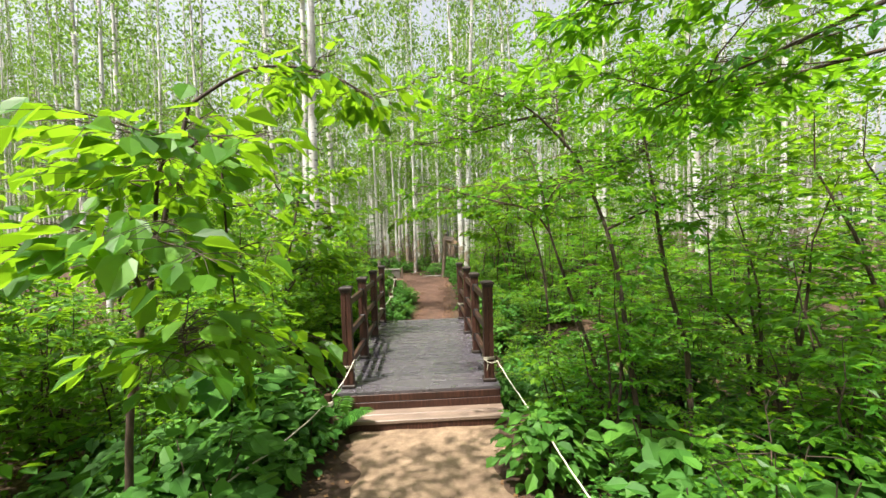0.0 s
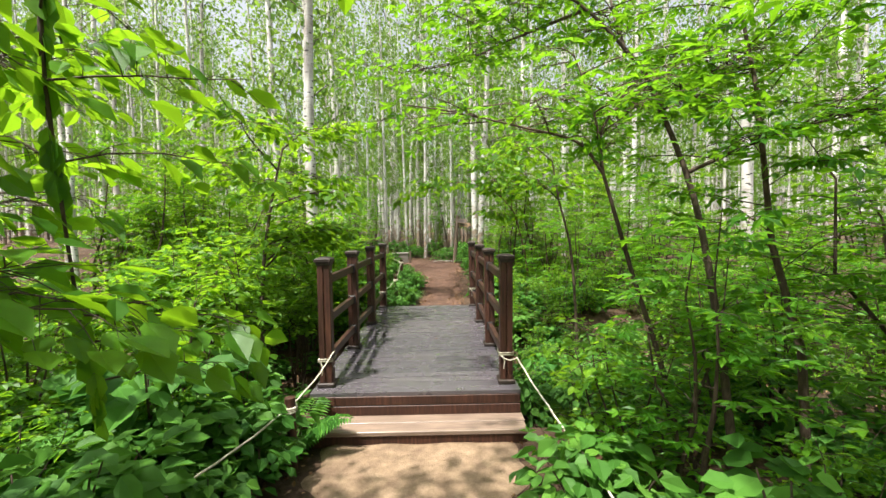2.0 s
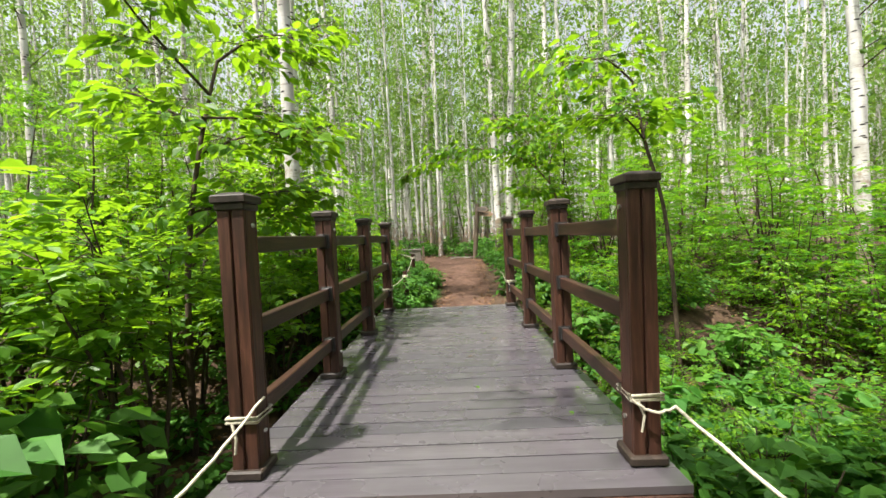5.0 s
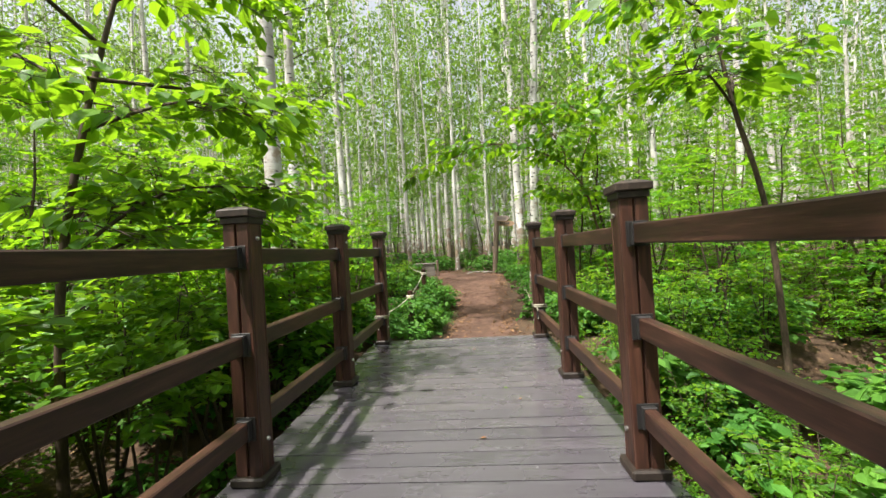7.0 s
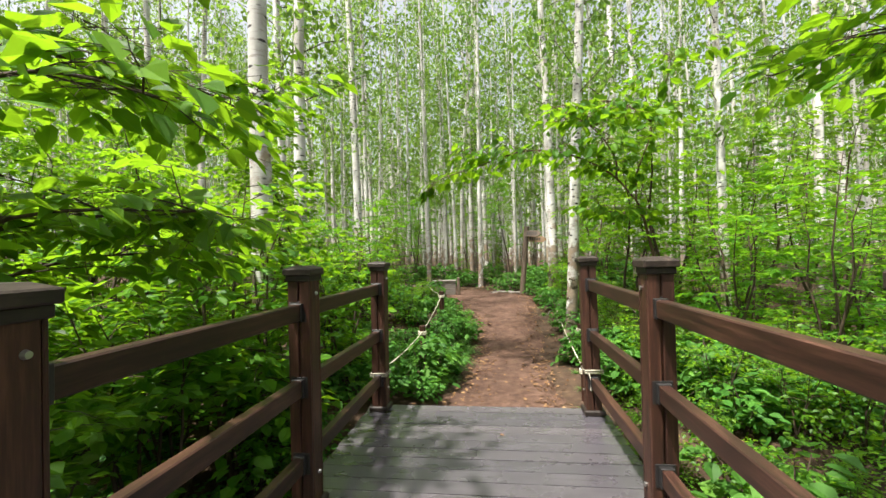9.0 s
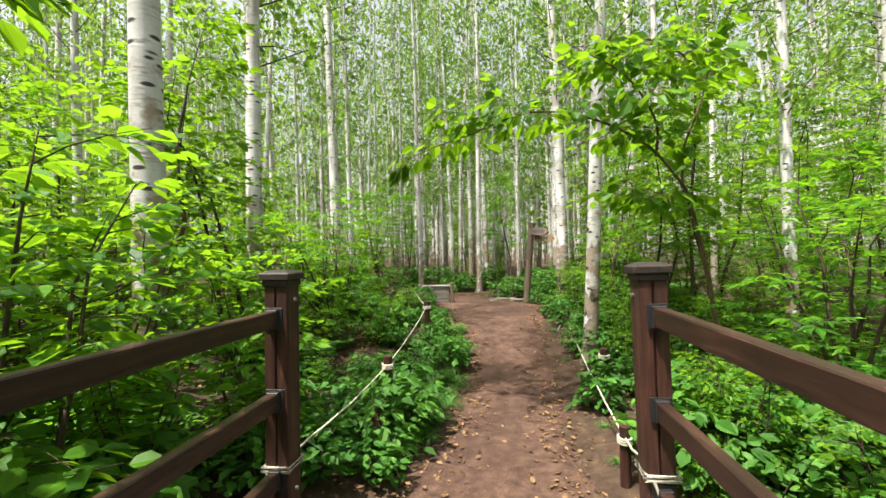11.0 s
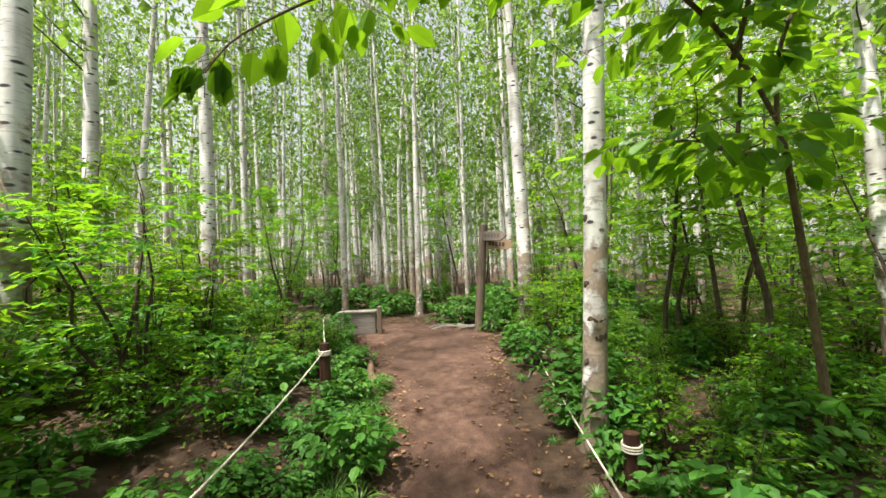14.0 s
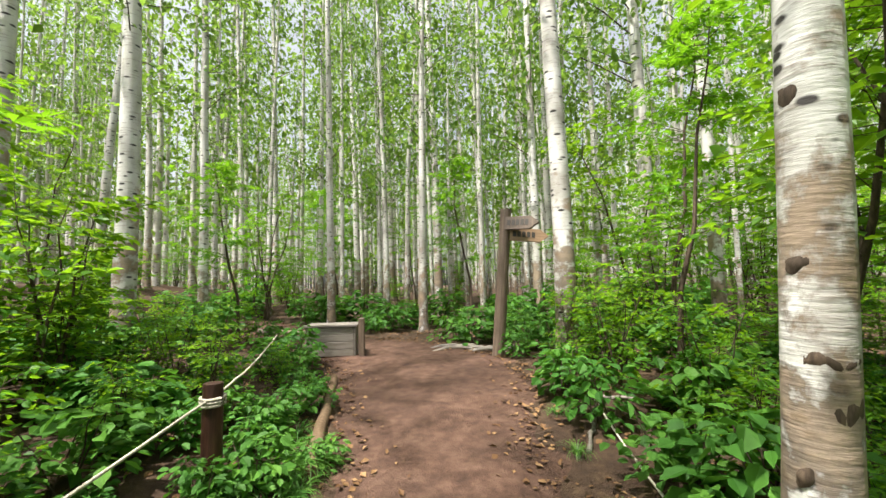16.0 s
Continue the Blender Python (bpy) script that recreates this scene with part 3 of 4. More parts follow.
def fern(seed):
    global rng
    keep, rng = rng, np.random.default_rng(seed)
    s = thing("fern", "green fern with arching feathered fronds", "fern", group="ferns")
    for k in range(8):
        a = k * .785 + rng.uniform(-.3, .3)
        L = rng.uniform(.40, .62)
        u = np.linspace(0, 1, 24)
        r = L * u
        p = np.stack([np.cos(a) * r, np.sin(a) * r, L * (1.5 * u - 0.95 * u ** 2)], -1)
        t = Tubes()
        t.add(p[::3], 0.004, 0.001, 4)
        fr = t.ob("frond_stalk", GRASS, s)
        sd = np.array((-np.sin(a), np.cos(a), 0))
        pos = np.concatenate([p[3:], p[3:]])
        al = np.concatenate([np.tile(sd, (21, 1)), np.tile(-sd, (21, 1))]) + np.array((np.cos(a), np.sin(a), 0)) * .35 + np.array((0, 0, -.12))
        sz = np.tile(0.17 * np.sin(np.pi * np.clip(u[3:] * .9 + .12, 0, 1)) ** .8 + .01, 2)
        leaves("pinnae", pos, al, sz, (SMALL[0] * np.array((1, .42, 1)), SMALL[1]), LEAF_LOW, fr, .1)
    rng = keep
    return s


FERN = [fern(60), fern(61)]


def tuft(seed):
    global rng
    keep, rng = rng, np.random.default_rng(seed)
    V, F = [], []
    for k in range(46):
        a, L = rng.uniform(0, 2 * np.pi), rng.uniform(.22, .46)
        w, b0 = rng.uniform(.004, .009), rng.uniform(0, .06)
        d, sd = np.array((np.cos(a), np.sin(a), 0)), np.array((-np.sin(a), np.cos(a), 0))
        n = len(V) * 0 + sum(len(v) for v in V)
        u = np.linspace(0, 1, 6)[:, None]
        c = d * (b0 + L * .85 * u ** 1.3) + np.array((0, 0, 1)) * L * (1.1 * u - .95 * u ** 2.4)
        ww = w * (1 - u ** 2) + .0006
        V.append(np.concatenate([c + sd * ww, c - sd * ww]))
        F += [(n + i, n + i + 1, n + i + 7, n + i + 6) for i in range(5)]
    ob = mesh_ob("grass_tuft", np.concatenate(V), F, GRASS)
    rng = keep
    return tagged(ob, "tuft of long arching green grass at the path edge", "grass", "grass tufts")


TUFT = [tuft(70), tuft(71), tuft(72)]


def birch(seed, H, r, crown_from, n_leaf, label, shape=SMALL, leaf=0.16):
    """A birch: white tapered stem, thin steep limbs, loose small-leaved crown with gaps."""
    global rng
    keep, rng = rng, np.random.default_rng(seed)
    s = thing("birch_tree", label, "tree", group="birch trees")
    n = 22
    z = np.concatenate([[-0.3, 0.0, 0.12, 0.35], np.linspace(.8, H, n)])
    bow = rng.uniform(-.25, .25, 2)
    c = np.stack([2 * bow[0] * np.sin(z / H * 1.5) ** 2 + .008 * np.sin(z * 1.3), 2 * bow[1] * np.sin(z / H * 1.4) ** 2 + .008 * np.cos(z * 1.7), z], -1)
    c[:, :2] -= c[1, :2]
    rad = r * (1 - .86 * np.clip(z / H, 0, 1)) * (1 + .45 * np.exp(-np.clip(z, 0, 9) / .16))
    t = Tubes()
    t.add(c, 1, 1, 14)
    ring = t.v[0].reshape(len(z), 14, 3)
    t.v[0] = (c[:, None] + (ring - c[:, None]) * (rad * (1 + .03 * rng.normal(0, 1, len(z))))[:, None, None]).reshape(-1, 3)
    t.ob("trunk", BARK, s)
    lt, pos, al = Tubes(), [], []
    limbs = 30
    for k in range(limbs):
        q = crown_from + (H * .97 - crown_from) * (k + rng.uniform(0, 1)) / limbs
        i = np.searchsorted(z, q)
        o = c[min(i, len(c) - 1)].copy()
        o[2] = q
        a = rng.uniform(0, 2 * np.pi)
        ln = rng.uniform(.7, 2.1) * (1.1 - .4 * (q / H))
        e = o + np.array((np.cos(a) * ln, np.sin(a) * ln, ln * rng.uniform(.1, .8)))
        lt.add(bend(o, e, -.08, 4, .03), 0.016, 0.003, 3)
        m = n_leaf // limbs
        u = rng.uniform(.2, 1.1, m)[:, None]
        pos.append(o + (e - o) * u + rng.normal(0, .22, (m, 3)) * np.array((1, 1, .9)))
        al.append(rng.normal(0, 1, (m, 3)) + np.array((0, 0, -.9)))
    tagged(lt.ob("limb", TWIG, s), kind="stuff")
    pos, al = np.concatenate(pos), np.concatenate(al)
    tagged(leaves("crown", pos, al, rng.uniform(.6, 1.2, len(pos)) * leaf, shape, LEAF_BIRCH, s, .9), kind="stuff")
    rng = keep
    return s


BIRCH = [birch(80 + i, 17 + i * .8, 0.115 + .012 * i, 3.8 + .5 * (i % 3), 1250, "tall white-barked birch with dark knots in a dense stand") for i in range(5)]
taken = []


def plant_birch(x, y, r, k=None, tilt=0.0):
    k = int(rng.integers(0, 5)) if k is None else k
    s = r / (0.115 + .012 * k)
    m = pose(x, y, bottom(x, y), rng.uniform(-1, 1), tilt + rng.uniform(-.8, .8), rng.uniform(0, 360) if not tilt else 0) @ Matrix.Diagonal((s, s, max(.75, min(s, 1.1)) * rng.uniform(.9, 1.1), 1))
    taken.append((x, y))
    if BIRCH[k].name in used:
        return copy_thing(BIRCH[k], m)
    used.add(BIRCH[k].name)
    BIRCH[k].matrix_basis = m
    return BIRCH[k]


# birches with a place of their own: x, y, radius
for x, y, r, tilt in ((1.36, 7.39, 0.090, 2.5), (1.55, 10.7, 0.118, 0), (-2.4, 4.92, 0.125, 0), (-3.42, 7.88, 0.115, 0), (-5.41, 10.96, 0.12, 0), (-3.13, 10.37, 0.115, 0),
                (-1.92, 13.5, 0.125, 0), (-0.3, 13.9, 0.08, 0), (0.81, 13.9, 0.09, 0), (1.9, 15.4, 0.1, 0), (-3.5, 12.3, 0.09, 0),
                (0.93, 15.88, 0.125, 0), (3.81, 11.79, 0.14, 0), (3.77, 7.57, 0.12, 0), (2.28, 17.74, 0.13, 0), (-0.93, 20.89, 0.12, 0), (1.63, 23.68, 0.13, 0),
                (-4.93, 28.14, 0.14, 0), (5.02, 11.98, 0.12, 0), (6.7, 9.75, 0.12, 0), (-7.07, 5.29, 0.12, 0), (-6.51, 7.89, 0.12, 0), (-8.74, 6.22, 0.13, 0), (7.81, 6.04, 0.12, 0), (-5.95, 3.2, 0.1, 0)):
    plant_birch(x, y, r, None, tilt)
near_birch = next(o for o in bpy.data.objects if o.name.startswith("birch_tree") and abs(o.matrix_basis.translation.y - 7.39) < .01)


def scar(z, a0, a1, h, r):
    """A raised dark scar round part of the stem."""
    a = np.linspace(radians(a0), radians(a1), 12)
    u = np.linspace(-1, 1, 6)
    A, U = np.meshgrid(a, u)
    edge = 1 - ((A - a.mean()) / (np.ptp(a) / 2)) ** 4
    R = r * (1.035 + .07 * (1 - U ** 2) * edge + .012 * np.sin(A * 9 + U * 4)) - .0035
    v = np.stack([R * np.cos(A), R * np.sin(A), z + U * h * (.55 + .45 * edge) + .012 * np.sin(A * 5)], -1).reshape(-1, 3)
    f = [(j * 12 + i, j * 12 + i + 1, (j + 1) * 12 + i + 1, (j + 1) * 12 + i) for j in range(5) for i in range(11)]
    mesh_ob("bark_scar", v, f, TWIG, near_birch, "dark raised bark scar", True)


tr = next(o for o in near_birch.children if o.name.startswith("trunk"))
co = np.array([v.co[:] for v in tr.data.vertices])
for z, a0, a1, h in ((1.66, 185, 300, .045), (1.18, 190, 235, .03), (.92, 215, 330, .025), (.80, 250, 335, .05), (1.42, 275, 300, .02), (.62, 200, 225, .03), (1.30, 235, 255, .014), (2.2, 200, 260, .03), (2.75, 230, 300, .02)):
    zz = z / near_birch.matrix_basis.to_scale().z
    near_ring = co[np.abs(co[:, 2] - zz) < .5]
    mid = near_ring[:, :2].mean(0)
    rr = np.hypot(*(near_ring[:, :2] - mid).T).mean()
    scar(zz, a0, a1, h, rr)
    near_birch.children[-1].location = (0, 0, 0)
wood_rng = np.random.default_rng(5)
tries = 0
while len(taken) < 185 and tries < 30000:
    tries += 1
    y = 10.0 + 18 * wood_rng.uniform(0, 1)
    x = wood_rng.uniform(-1, 1) * (7 + y * 0.9)
    if abs(x - float(along_y(MIDDLE, min(y, 14.3)))) < (1.9 if y < 15 else 0.0):
        continue
    if y < 13.5 and -8.5 < x < 7:
        continue
    if min((x - a) ** 2 + (y - b) ** 2 for a, b in taken) < (1.05 if y < 35 else 1.4) ** 2:
        continue
    plant_birch(x, y, wood_rng.uniform(.075, .135))
# birches beside and behind the start of the walk
for x, y in ((6.5, -1.5), (9.5, 1.8), (11, -4), (13, 4.5), (7.8, 3.4), (-12, 1.5), (-14, 5.5), (-11, 8.5), (-16, 9), (6, -8), (10, -11), (-3.5, -17), (1.5, -15), (-8, -20), (5, -14)):
    plant_birch(x, y, wood_rng.uniform(.09, .13))


def far_woods():
    """Stems and small-leaved crowns of the stand farther off, joined."""
    g = np.random.default_rng(9)
    t, pos, size = Tubes(), [], []
    spots = []
    for k in range(1150):
        y = 19 + 65 * g.uniform(0, 1) ** 1.1
        x = g.uniform(-1, 1) * (10 + y * 1.0)
        if k > 950:
            a = g.uniform(0, 2 * np.pi)
            x, y = np.cos(a) * g.uniform(22, 45), -4 + np.sin(a) * g.uniform(22, 45)
            if y > 8:
                continue
        if any((x - a) ** 2 + (y - b) ** 2 < .9 for a, b in spots):
            continue
        spots.append((x, y))
        z, H = float(ground_z(x, y)), g.uniform(14, 19)
        b = g.normal(0, .25, 2)
        t.add([(x, y, z - .3), (x + b[0] * .2, y, z + 5), (x + b[0], y + b[1], z + 10), (x + 2 * b[0], y + 2 * b[1], z + H)], g.uniform(.08, .14), .03, 6)
        m = 270 if y < 45 else 150
        h = g.uniform(1.5, H + .5, m) if g.uniform(0, 1) < .5 else g.uniform(3.5, H + .5, m)
        clump = g.normal(0, .85, (30, 2))
        c = clump[g.integers(0, 30, m)] + g.normal(0, .3, (m, 2))
        pos.append(np.stack([x + c[:, 0], y + c[:, 1], z + h], -1))
        size.append(g.uniform(.14, .34, m) * (1.0 if y < 45 else 1.5))
    w = tagged(new("far_birch_wood"), "dense far birch wood of thin pale stems", "wood", kind="stuff")
    tagged(t.ob("stem", BARK, w), kind="stuff")
    pos = np.concatenate(pos)
    tagged(leaves("crown", pos, g.normal(0, 1, pos.shape), np.concatenate(size), SMALL, LEAF_BIRCH, w, .9), kind="stuff")


far_woods()


def clear_of_path(x, y, gap):
    c, h = float(along_y(MIDDLE, y)), float(along_y(HALF, y))
    if -0.6 < y < 4.4:
        return x < X0 - gap or x > X1 + gap
    return abs(x - c) > h + gap


# a shady hollow with bare stems beside the bridge, and a sunny glade of low growth opposite
HOLLOW, GLADE, VERGE = (-2.9, -0.9, 0.1, 3.2), (1.0, 4.4, -0.2, 4.6), (-2.5, 0.0, -4.2, -0.8)


# shrubs: x range, y range, number, least gap to the path, kinds, scale range
def scatter(kinds, n, xs, ys, gap, scale, seed, apart=0.5, bare=()):
    g, spots, tries = np.random.default_rng(seed), [], 0
    while len(spots) < n and tries < n * 60:
        tries += 1
        x, y = g.uniform(*xs), g.uniform(*ys)
        s = g.uniform(*scale)
        if any(b[0] < x < b[1] and b[2] < y < b[3] for b in bare):
            continue
        if not clear_of_path(x, y, gap * s) or any((x - a) ** 2 + (y - b) ** 2 < apart ** 2 for a, b in spots):
            continue
        spots.append((x, y))
        put(kinds[int(g.integers(0, len(kinds)))], x, y, s, g.uniform(0, 360))


scatter(HAZEL, 44, (-7, -1.3), (-4.5, 5), 0.70, (.6, 1.1), 1, .7, (HOLLOW, VERGE))
scatter(MAPLE, 42, (1.5, 8), (-4.5, 5.5), 0.85, (.6, 1.1), 2, .7, (GLADE,))
scatter(FINE, 28, (-6, -1.2), (4.2, 12), 0.55, (.5, .95), 3, .7)
scatter(MAPLE + HAZEL, 24, (-8, -2.0), (4.5, 13), 1.0, (.5, .95), 4, .9)
scatter(FINE, 26, (1.4, 7), (4.5, 13), 0.6, (.55, 1.0), 5, .7)
scatter(MAPLE, 26, (1.9, 10), (5, 16), 1.0, (.6, 1.0), 6, .9)
scatter(FINE + MAPLE, 24, (-18, 18), (13.2, 24), 0.6, (.5, 1.0), 7, 1.0)
scatter(HAZEL + FINE, 15, (-26, 26), (24, 40), 0.0, (.8, 1.3), 8, 1.4)
scatter(HAZEL + MAPLE, 10, (-16, -7), (-6, 12), 0.8, (1.0, 1.5), 9, 1.4)
scatter(HAZEL + MAPLE, 10, (8, 18), (-6, 12), 0.8, (1.0, 1.5), 10, 1.4)
scatter(HAZEL + MAPLE, 5, (-8, 9), (-12, -6.6), 1.1, (.8, 1.2), 11, 1.2)
scatter(HERB, 120, (-3.2, 3.4), (-4.6, 5), 0.22, (.6, 1.3), 12, .25, (HOLLOW,))
scatter(HERB, 9, HOLLOW[:2], HOLLOW[2:], 0.15, (.5, .9), 41, .35)
scatter(HERB, 135, (-3.6, 4), (4.3, 12.5), 0.2, (.5, 1.0), 13, .26)
scatter(HERB, 38, (-6, 5), (12, 16), 0.2, (.9, 1.5), 14, .5)
scatter(SAPLING, 12, (-7, -2.6), (3.5, 7.5), 1.2, (.7, 1.1), 15, 1.1)
scatter(SAPLING, 16, (2.8, 8), (-2, 13), 1.2, (.7, 1.1), 16, 1.2, ((0, 5.2, -1, 5.5),))
scatter(SAPLING, 26, (-15, 15), (13.5, 26), 1.0, (.8, 1.3), 17, 1.6)
scatter(FINE, 14, (1.5, 5), (-3.5, 5), 0.7, (.6, 1.1), 21, .55, (GLADE,))
scatter(FINE, 34, (1.2, 2.6), (-0.2, 4.8), 0.3, (.36, .58), 42, .32)
scatter(FINE, 26, (2.4, 5.2), (-0.2, 5.0), 0.3, (.55, .85), 43, .5)
scatter(FINE, 16, (-4, -1.5), (-3.5, 4.5), 0.65, (.5, .9), 22, .6, (HOLLOW, VERGE))
scatter(HERB, 16, (-2.6, -1.0), (-3.6, -0.6), 0.2, (.8, 1.3), 47, .34)
# saplings added to shade the growth right of the path's start
scatter(SAPLING, 7, (2.4, 6.5), (-4.5, -0.5), 1.0, (.85, 1.05), 48, 1.1)
scatter(TALL_HAZEL, 8, (-3.0, -1.6), (0.2, 3.4), 0.5, (.75, .95), 44, .6)
scatter(SAPLING, 8, (2.6, 6.5), (5, 10.5), 1.3, (.6, .9), 24, .8)
for x, y, k in ((-1.5, -1.25, .34), (-1.85, -1.9, .42), (-1.45, -0.75, .3), (-2.2, -1.2, .45), (1.62, -2.2, .36), (1.9, -2.9, .42), (1.55, -1.0, .3)):
    put((HAZEL if x < 0 else MAPLE)[int(k * 100) % 4], x, y, k)
scatter(FINE, 16, (1.6, 4.2), (5.2, 10.5), 0.5, (.4, .7), 31, .45)
scatter(FINE, 10, (-3.4, -1.2), (5.0, 10), 0.5, (.4, .65), 32, .5)
for x, y, k in ((-1.42, -1.35, 1.7), (-1.72, -1.0, 1.9), (-1.55, -1.75, 1.6), (1.5, 5.0, 1.3), (1.75, 5.5, 1.3)):
    put(HERB[int(k * 10) % 4], x, y, k)
for x, y in ((-1.2, 15.2), (-2.6, 16.4), (.1, 18.0), (-.9, 19.6), (1.9, 14.2), (2.6, 16.4), (-4.6, 15.4), (-1.9, 17.8), (.6, 20.6), (3.4, 19.6)):
    plant_birch(x, y, wood_rng.uniform(.08, .12))
# the four right of the path are added as a canopy to shade its edge
for x, y, k, j in ((2.5, 8.7, .95, 0), (2.3, 9.8, .9, 1), (3.0, 7.7, 1.0, 2), (3.6, 9.2, 1.0, 3), (-3.0, 6.6, .95, 0), (-2.6, 11.6, .8, 1)):
    put(SAPLING[j], x, y, k)
scatter(HERB, 26, (-1.3, -0.1), (6.0, 10.2), 0.05, (.4, .6), 45, .2)
scatter(FINE, 30, (1.6, 4.5), (5.4, 9.8), 0.4, (.45, .8), 46, .4)
put(FERN[0], -0.93, -0.58, 1.0)
for x, y in ((-1.5, -1.3), (-1.35, -2.2), (-1.9, -0.6), (1.6, -0.8), (-1.4, 5.2), (1.7, 5.6), (-1.9, 7.2), (1.9, 9.2)):
    put(FERN[1], x, y, rng.uniform(.7, 1.1))
for k in range(54):
    y = 5.0 + k * .075
    put(TUFT[k % 3], float(along_y(MIDDLE, y) - along_y(HALF, y)) - rng.uniform(.02, .42), y, rng.uniform(.6, 1.0))
for k in range(10):
    y = 4.5 + k * .6
    put(TUFT[k % 3], float(along_y(MIDDLE, y) + along_y(HALF, y)) + rng.uniform(.08, .3), y, rng.uniform(.4, .7))


# ---- small trees whose limbs hang over the way ----
def hung_leaves(t, limbs, per_m, size, shape, mat, parent, droop=.5):
    pos, al = [], []
    for p in limbs:
        p = np.asarray(p, float)
        seg = np.linalg.norm(np.diff(p, axis=0), axis=1)
        m = max(4, int(seg.sum() * per_m))
        for q in range(m):
            u = rng.uniform(.12, 1) * (len(p) - 1)
            i = min(int(u), len(p) - 2)
            o = p[i] + (p[i + 1] - p[i]) * (u - i)
            d = p[i + 1] - p[i]
            d = d / np.linalg.norm(d)
            sd = np.array((-d[1], d[0], 0.0)) * (1 if q % 2 else -1)
            e = o + sd * rng.uniform(.02, .22) + d * rng.uniform(0, .12) + np.array((0, 0, rng.uniform(-.10, .05)))
            t.add([o, (o + e) / 2 + np.array((0, 0, .01)), e], .002, .001, 3)
            pos.append(e)
            al.append(d * .5 + sd * rng.uniform(.2, 1) + np.array((0, 0, -rng.uniform(0, 1) * droop)))
    return tagged(leaves("foliage", pos, al, rng.uniform(.75, 1.25, len(pos)) * size, shape, mat, parent, .35), kind="stuff")


def limb_tree(name, label, trunk, r, limbs, per_m, size, shape, mat, droop=.5, bark=TWIG, side=0):
    s = thing(name, label, "tree", group="small trees by the path")
    t = Tubes()
    t.add(smooth(trunk), r, r * .45, 9, .05)
    t.ob("trunk", bark, s)
    t = Tubes()
    every = []
    for l in limbs:
        p = smooth(l)
        t.add(p, r * .5, .003, 6, .05)
        every.append(p)
        for k in range(side):
            i = int(rng.integers(len(p) // 4, len(p)))
            a = rng.uniform(0, 2 * np.pi)
            ln = rng.uniform(.25, .7)
            q = bend(p[i], p[i] + np.array((np.cos(a) * ln, np.sin(a) * ln, rng.uniform(-.12, .2))), -.03, 5, .01)
            t.add(q, .005, .0015, 4)
            every.append(q)
    hung_leaves(t, every, per_m, size, shape, mat, s, droop)
    tagged(t.ob("branch", bark, s), kind="stuff")
    return s


def smooth(p, n=5):
    """A rounded line through the given corners."""
    p = np.asarray(p, float)
    out = []
    for i in range(len(p) - 1):
        a, b, c, d = p[max(i - 1, 0)], p[i], p[i + 1], p[min(i + 2, len(p) - 1)]
        for u in np.linspace(0, 1, n, endpoint=False):
            out.append(.5 * (2 * b + (c - a) * u + (2 * a - 5 * b + 4 * c - d) * u * u + (3 * b - a - 3 * c + d) * u ** 3))
    out.append(p[-1])
    return np.array(out)


g0 = bottom(2.66, 6.8)
limb_tree("arching_tree", "slender brown tree arching over the path with broad heart-shaped leaves",
          [(2.66, 6.91, g0 - .1), (2.53, 6.83, .8), (2.25, 6.59, 1.75), (2.14, 6.5, 1.95)], 0.03,
          [[(2.14, 6.5, 1.95), (1.77, 6.31, 2.3), (1.21, 6.04, 2.52), (0.61, 5.8, 2.55), (0.0, 5.95, 2.42), (-0.51, 6.08, 2.3), (-0.69, 6.11, 2.15)],
           [(2.14, 6.5, 1.95), (2.14, 6.45, 2.3), (2.28, 6.4, 2.7), (2.42, 6.31, 3.3), (2.6, 6.13, 3.8)],
           [(1.86, 6.4, 2.25), (1.77, 6.13, 2.5), (1.4, 5.76, 2.8), (0.93, 5.57, 3.0)],
           [(2.25, 6.59, 1.75), (1.86, 6.5, 1.8), (1.58, 6.36, 1.85)],
           [(2.33, 6.4, 3.0), (1.95, 6.04, 3.1), (1.58, 5.76, 3.1)]], 30, 0.14, OVAL, LEAF_HAZEL, .9, STEM, 8)
g1, g2 = bottom(1.95, -1.6), bottom(1.78, -1.3)
limb_tree("leaning_maple", "thin dark leaning maple with a lacy crown over the bridge approach",
          [(1.98, -1.65, g1 - .1), (1.91, -1.6, .63), (1.88, -1.35, 1.65), (1.65, -1.16, 2.5)], 0.028,
          [[(1.65, -1.16, 2.5), (1.25, -1.1, 2.95), (.8, -1.0, 3.2), (.35, -1.0, 3.35)],
           [(1.55, -1.15, 2.6), (1.6, -.8, 3.1), (1.75, -.4, 3.6)],
           [(1.3, -1.1, 2.9), (.9, -.7, 2.9), (.5, -.4, 2.85), (0, -.2, 2.85)],
           [(1.75, -1.2, 2.2), (2.2, -.9, 2.5), (2.8, -.7, 2.7)],
           [(1.85, -1.35, 1.8), (2.3, -1.5, 2.0), (2.8, -1.6, 2.1)]], 34, 0.085, PALM, LEAF_MAPLE, .25, TWIG, 16)
limb_tree("forked_maple", "slim brown forked maple with a low side branch",
          [(1.80, -1.28, g2 - .1), (1.76, -1.3, .39), (1.5, -1.35, 1.2), (1.3, -1.41, 1.79)], 0.022,
          [[(1.3, -1.41, 1.79), (1.15, -1.4, 1.98), (.85, -1.35, 2.08), (.4, -1.3, 2.2), (.1, -1.25, 2.26)],
           [(1.3, -1.41, 1.79), (1.25, -1.4, 2.15), (1.15, -1.35, 2.5)],
           [(1.27, -1.40, 2.0), (1.45, -1.3, 2.22), (1.8, -1.2, 2.25)]], 30, 0.08, PALM, LEAF_MAPLE, .25, TWIG, 10)
g3 = bottom(-1.55, -2.6)
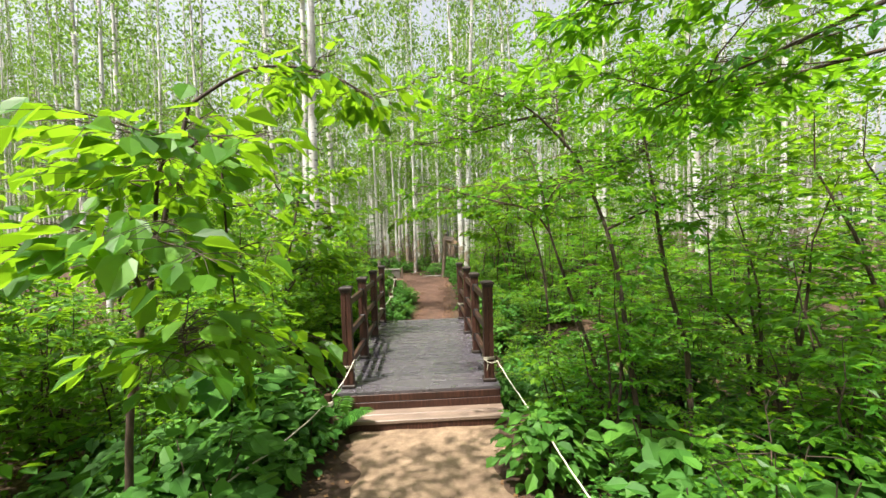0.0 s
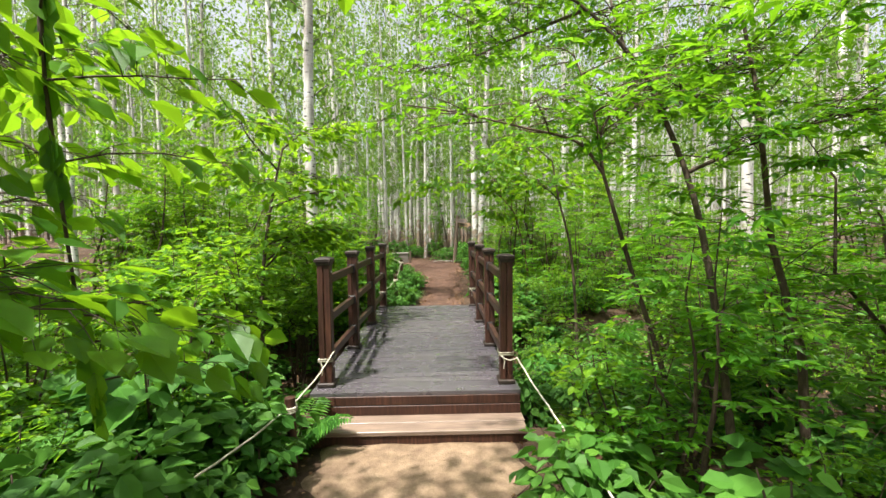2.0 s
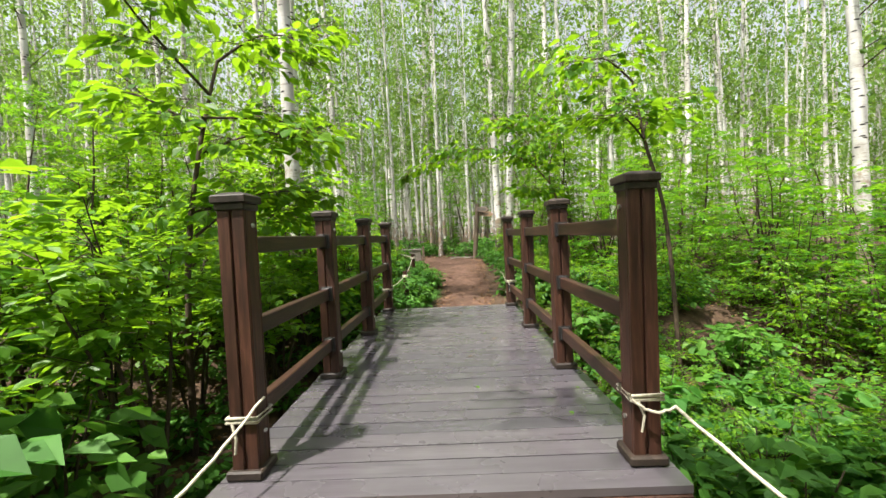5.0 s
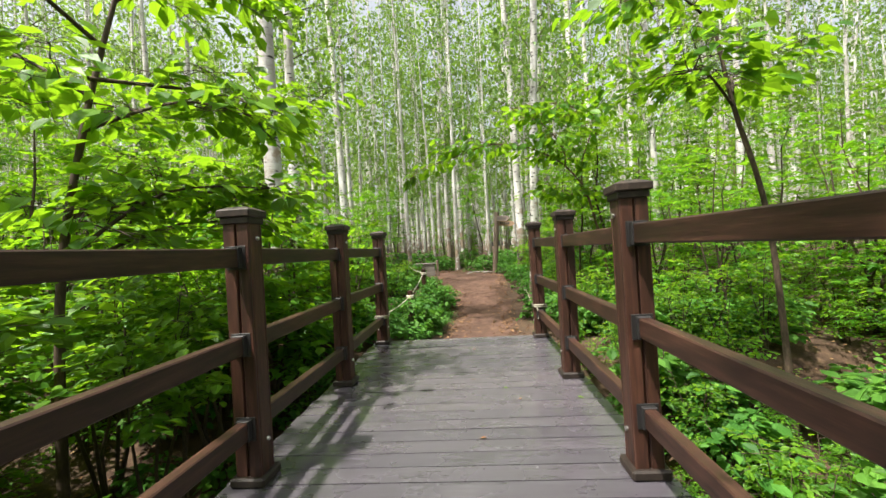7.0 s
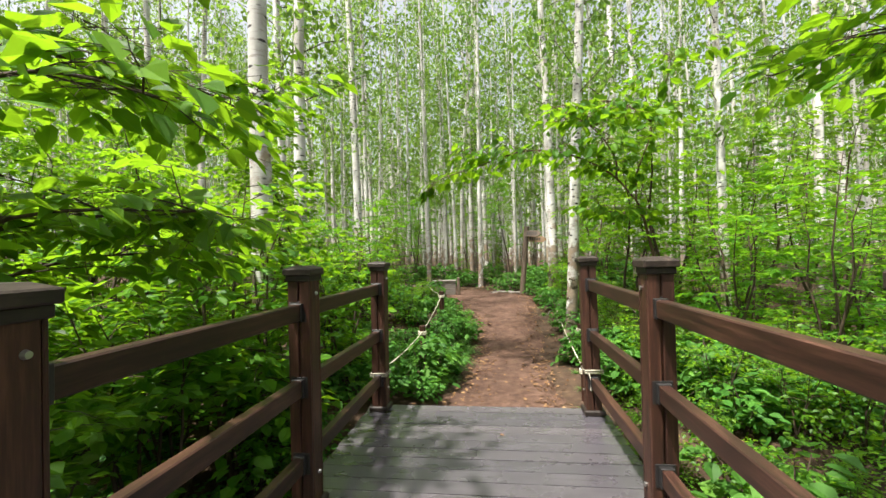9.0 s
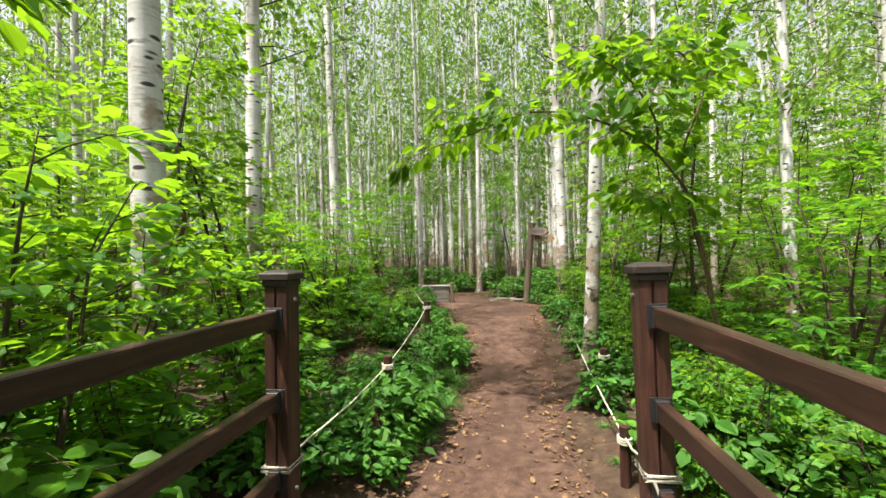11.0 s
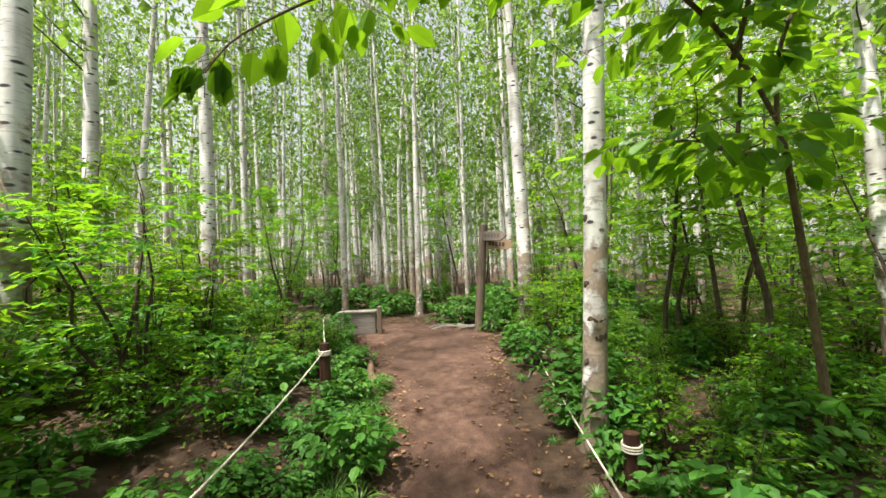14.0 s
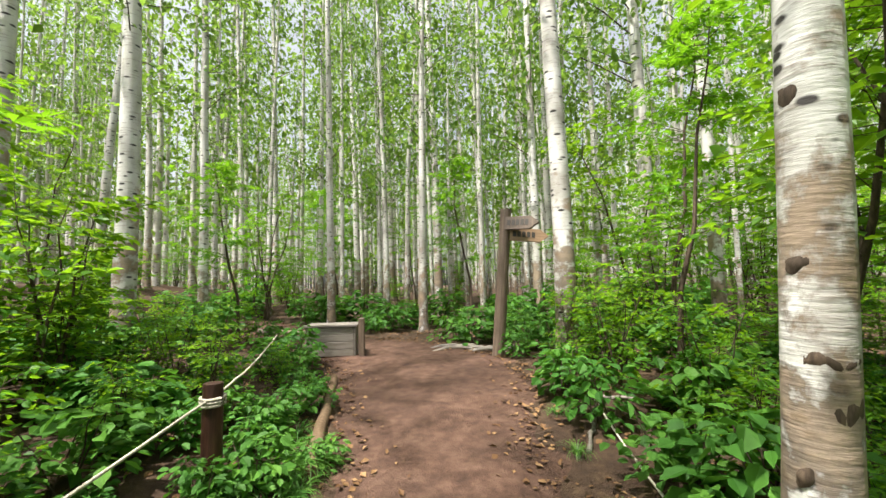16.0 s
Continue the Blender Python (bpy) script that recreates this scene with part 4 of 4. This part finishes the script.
limb_tree("overhanging_hazel", "tall hazel with drooping broad leaves over the path",
          [(-1.55, -2.6, g3 - .1), (-1.5, -2.6, .9), (-1.3, -2.55, 1.9), (-1.15, -2.5, 2.6)], 0.024,
          [[(-1.15, -2.5, 2.6), (-.8, -2.4, 2.85), (-.4, -2.3, 2.85), (-.1, -2.2, 2.7)],
           [(-1.2, -2.52, 2.3), (-1.02, -2.45, 2.45), (-1.0, -2.45, 2.0), (-.96, -2.43, 1.3), (-.93, -2.4, .9)],
           [(-1.4, -2.6, 1.5), (-1.2, -3.0, 1.75), (-1.0, -3.3, 1.8)],
           [(-1.35, -2.55, 1.8), (-1.1, -2.9, 2.1), (-.9, -3.1, 2.2), (-.7, -3.2, 2.15)],
           [(-1.45, -2.6, 1.2), (-1.1, -2.8, 1.3), (-.95, -3.0, 1.25)],
           [(-1.3, -2.5, 2.1), (-1.7, -2.0, 2.3), (-1.9, -1.5, 2.3)]], 27, 0.12, OVAL, LEAF_HAZEL, .7, TWIG, 12)
g4 = bottom(3.1, -3.6)
limb_tree("overhanging_maple", "young maple leaning over the start of the path",
          [(3.1, -3.6, g4 - .1), (3.0, -3.5, 1.6), (2.6, -3.3, 2.6), (2.2, -3.2, 3.0)], 0.026,
          [[(2.2, -3.2, 3.0), (1.6, -3.1, 2.9), (1.3, -3.0, 2.9), (1.0, -2.9, 2.9)], [(2.6, -3.3, 2.6), (2.2, -2.7, 2.6), (2.0, -2.1, 2.6)], [(2.4, -3.2, 2.8), (1.9, -3.0, 2.6), (1.5, -2.7, 2.45)]],
          34, 0.12, PALM, LEAF_MAPLE, .4, TWIG, 9)
g5 = bottom(-2.1, 1.6)
limb_tree("hazel_tree", "bright hazel tree spreading above the bridge railing",
          [(-2.1, 1.6, g5 - .1), (-2.05, 1.6, .8), (-1.95, 1.7, 1.8), (-1.8, 1.8, 2.6)], 0.03,
          [[(-2.0, 1.65, 1.1), (-1.6, 1.9, 1.45), (-1.15, 2.3, 1.5)], [(-2.02, 1.62, 1.0), (-1.9, 2.4, 1.3), (-1.5, 3.1, 1.3)], [(-1.8, 1.8, 2.6), (-1.5, 2.0, 2.9), (-1.2, 2.2, 2.95)], [(-1.95, 1.7, 1.8), (-1.5, 1.9, 2.0), (-1.15, 2.1, 1.95)], [(-1.9, 1.7, 2.1), (-1.6, 2.6, 2.3), (-1.4, 3.2, 2.25)],
           [(-2.0, 1.65, 1.3), (-1.6, 2.3, 1.5), (-1.35, 2.9, 1.45)], [(-1.9, 1.7, 2.0), (-2.6, 1.9, 2.4), (-3.1, 2.2, 2.5)], [(-1.85, 1.75, 2.3), (-1.9, 1.0, 2.6), (-1.7, .4, 2.7)]], 32, 0.125, OVAL, LEAF_HAZEL, .6, TWIG, 10)
g6 = bottom(2.5, 2.6)
limb_tree("roadside_hazel", "slender hazel with bright yellow-green leaves beside the railing",
          [(2.5, 2.6, g6 - .1), (2.4, 2.6, 1.0), (2.2, 2.6, 1.9), (2.1, 2.6, 2.5)], 0.025,
          [[(2.1, 2.6, 2.5), (1.8, 2.5, 2.7), (1.55, 2.4, 2.65)], [(2.2, 2.6, 1.9), (1.9, 2.4, 2.1), (1.7, 2.3, 2.05)], [(2.2, 2.6, 2.0), (2.5, 3.1, 2.3), (2.7, 3.6, 2.4)]], 34, 0.11, OVAL, LEAF_HAZEL, .5, TWIG, 9)


# ---- fallen leaves ----
def litter(name, n, xs, ys, on_path, label, lift):
    g = np.random.default_rng(len(name) + n)
    x, y = g.uniform(*xs, n), g.uniform(*ys, n)
    off = np.abs(x - along_y(MIDDLE, y)) - along_y(HALF, y)
    keep = (off > -.15) if not on_path else ((off < 0) & (off > -.25 - .3 * g.uniform(0, 1, n) ** 3))
    keep &= ~((y > Y0 - .5) & (y < Y1 + .05) & (x > X0 - .05) & (x < X1 + .05)) if on_path else True
    x, y = x[keep], y[keep]
    pos = np.stack([x, y, ground_z(x, y) + lift], -1)
    al = g.normal(0, 1, pos.shape) * np.array((1, 1, .2))
    ob = leaves(name, pos, al, g.uniform(.025, .06, len(pos)), SMALL, LITTER, None, .3)
    tagged(ob, label, "leaves", kind="stuff")


litter("leaf_litter", 17000, (-6, 6), (-5.5, 14), False, "brown fallen leaves covering the forest floor", .012)
litter("fallen_leaves", 9000, (-2, 2.5), (4.3, 13), True, "dry fallen leaves scattered on the earth path", .028)
g = np.random.default_rng(3)
for k in range(9):
    x, y = g.uniform(.2, .95), g.uniform(.1, 3.6)
    tagged(leaves("fallen_leaf", [(x, y, .004)], [(g.normal(), g.normal(), 0)], .035, SMALL, (LEAF_HAZEL, LITTER)[k % 2], None, .1),
           "small fallen leaf lying on the wet deck", "leaf", "leaves on the deck")
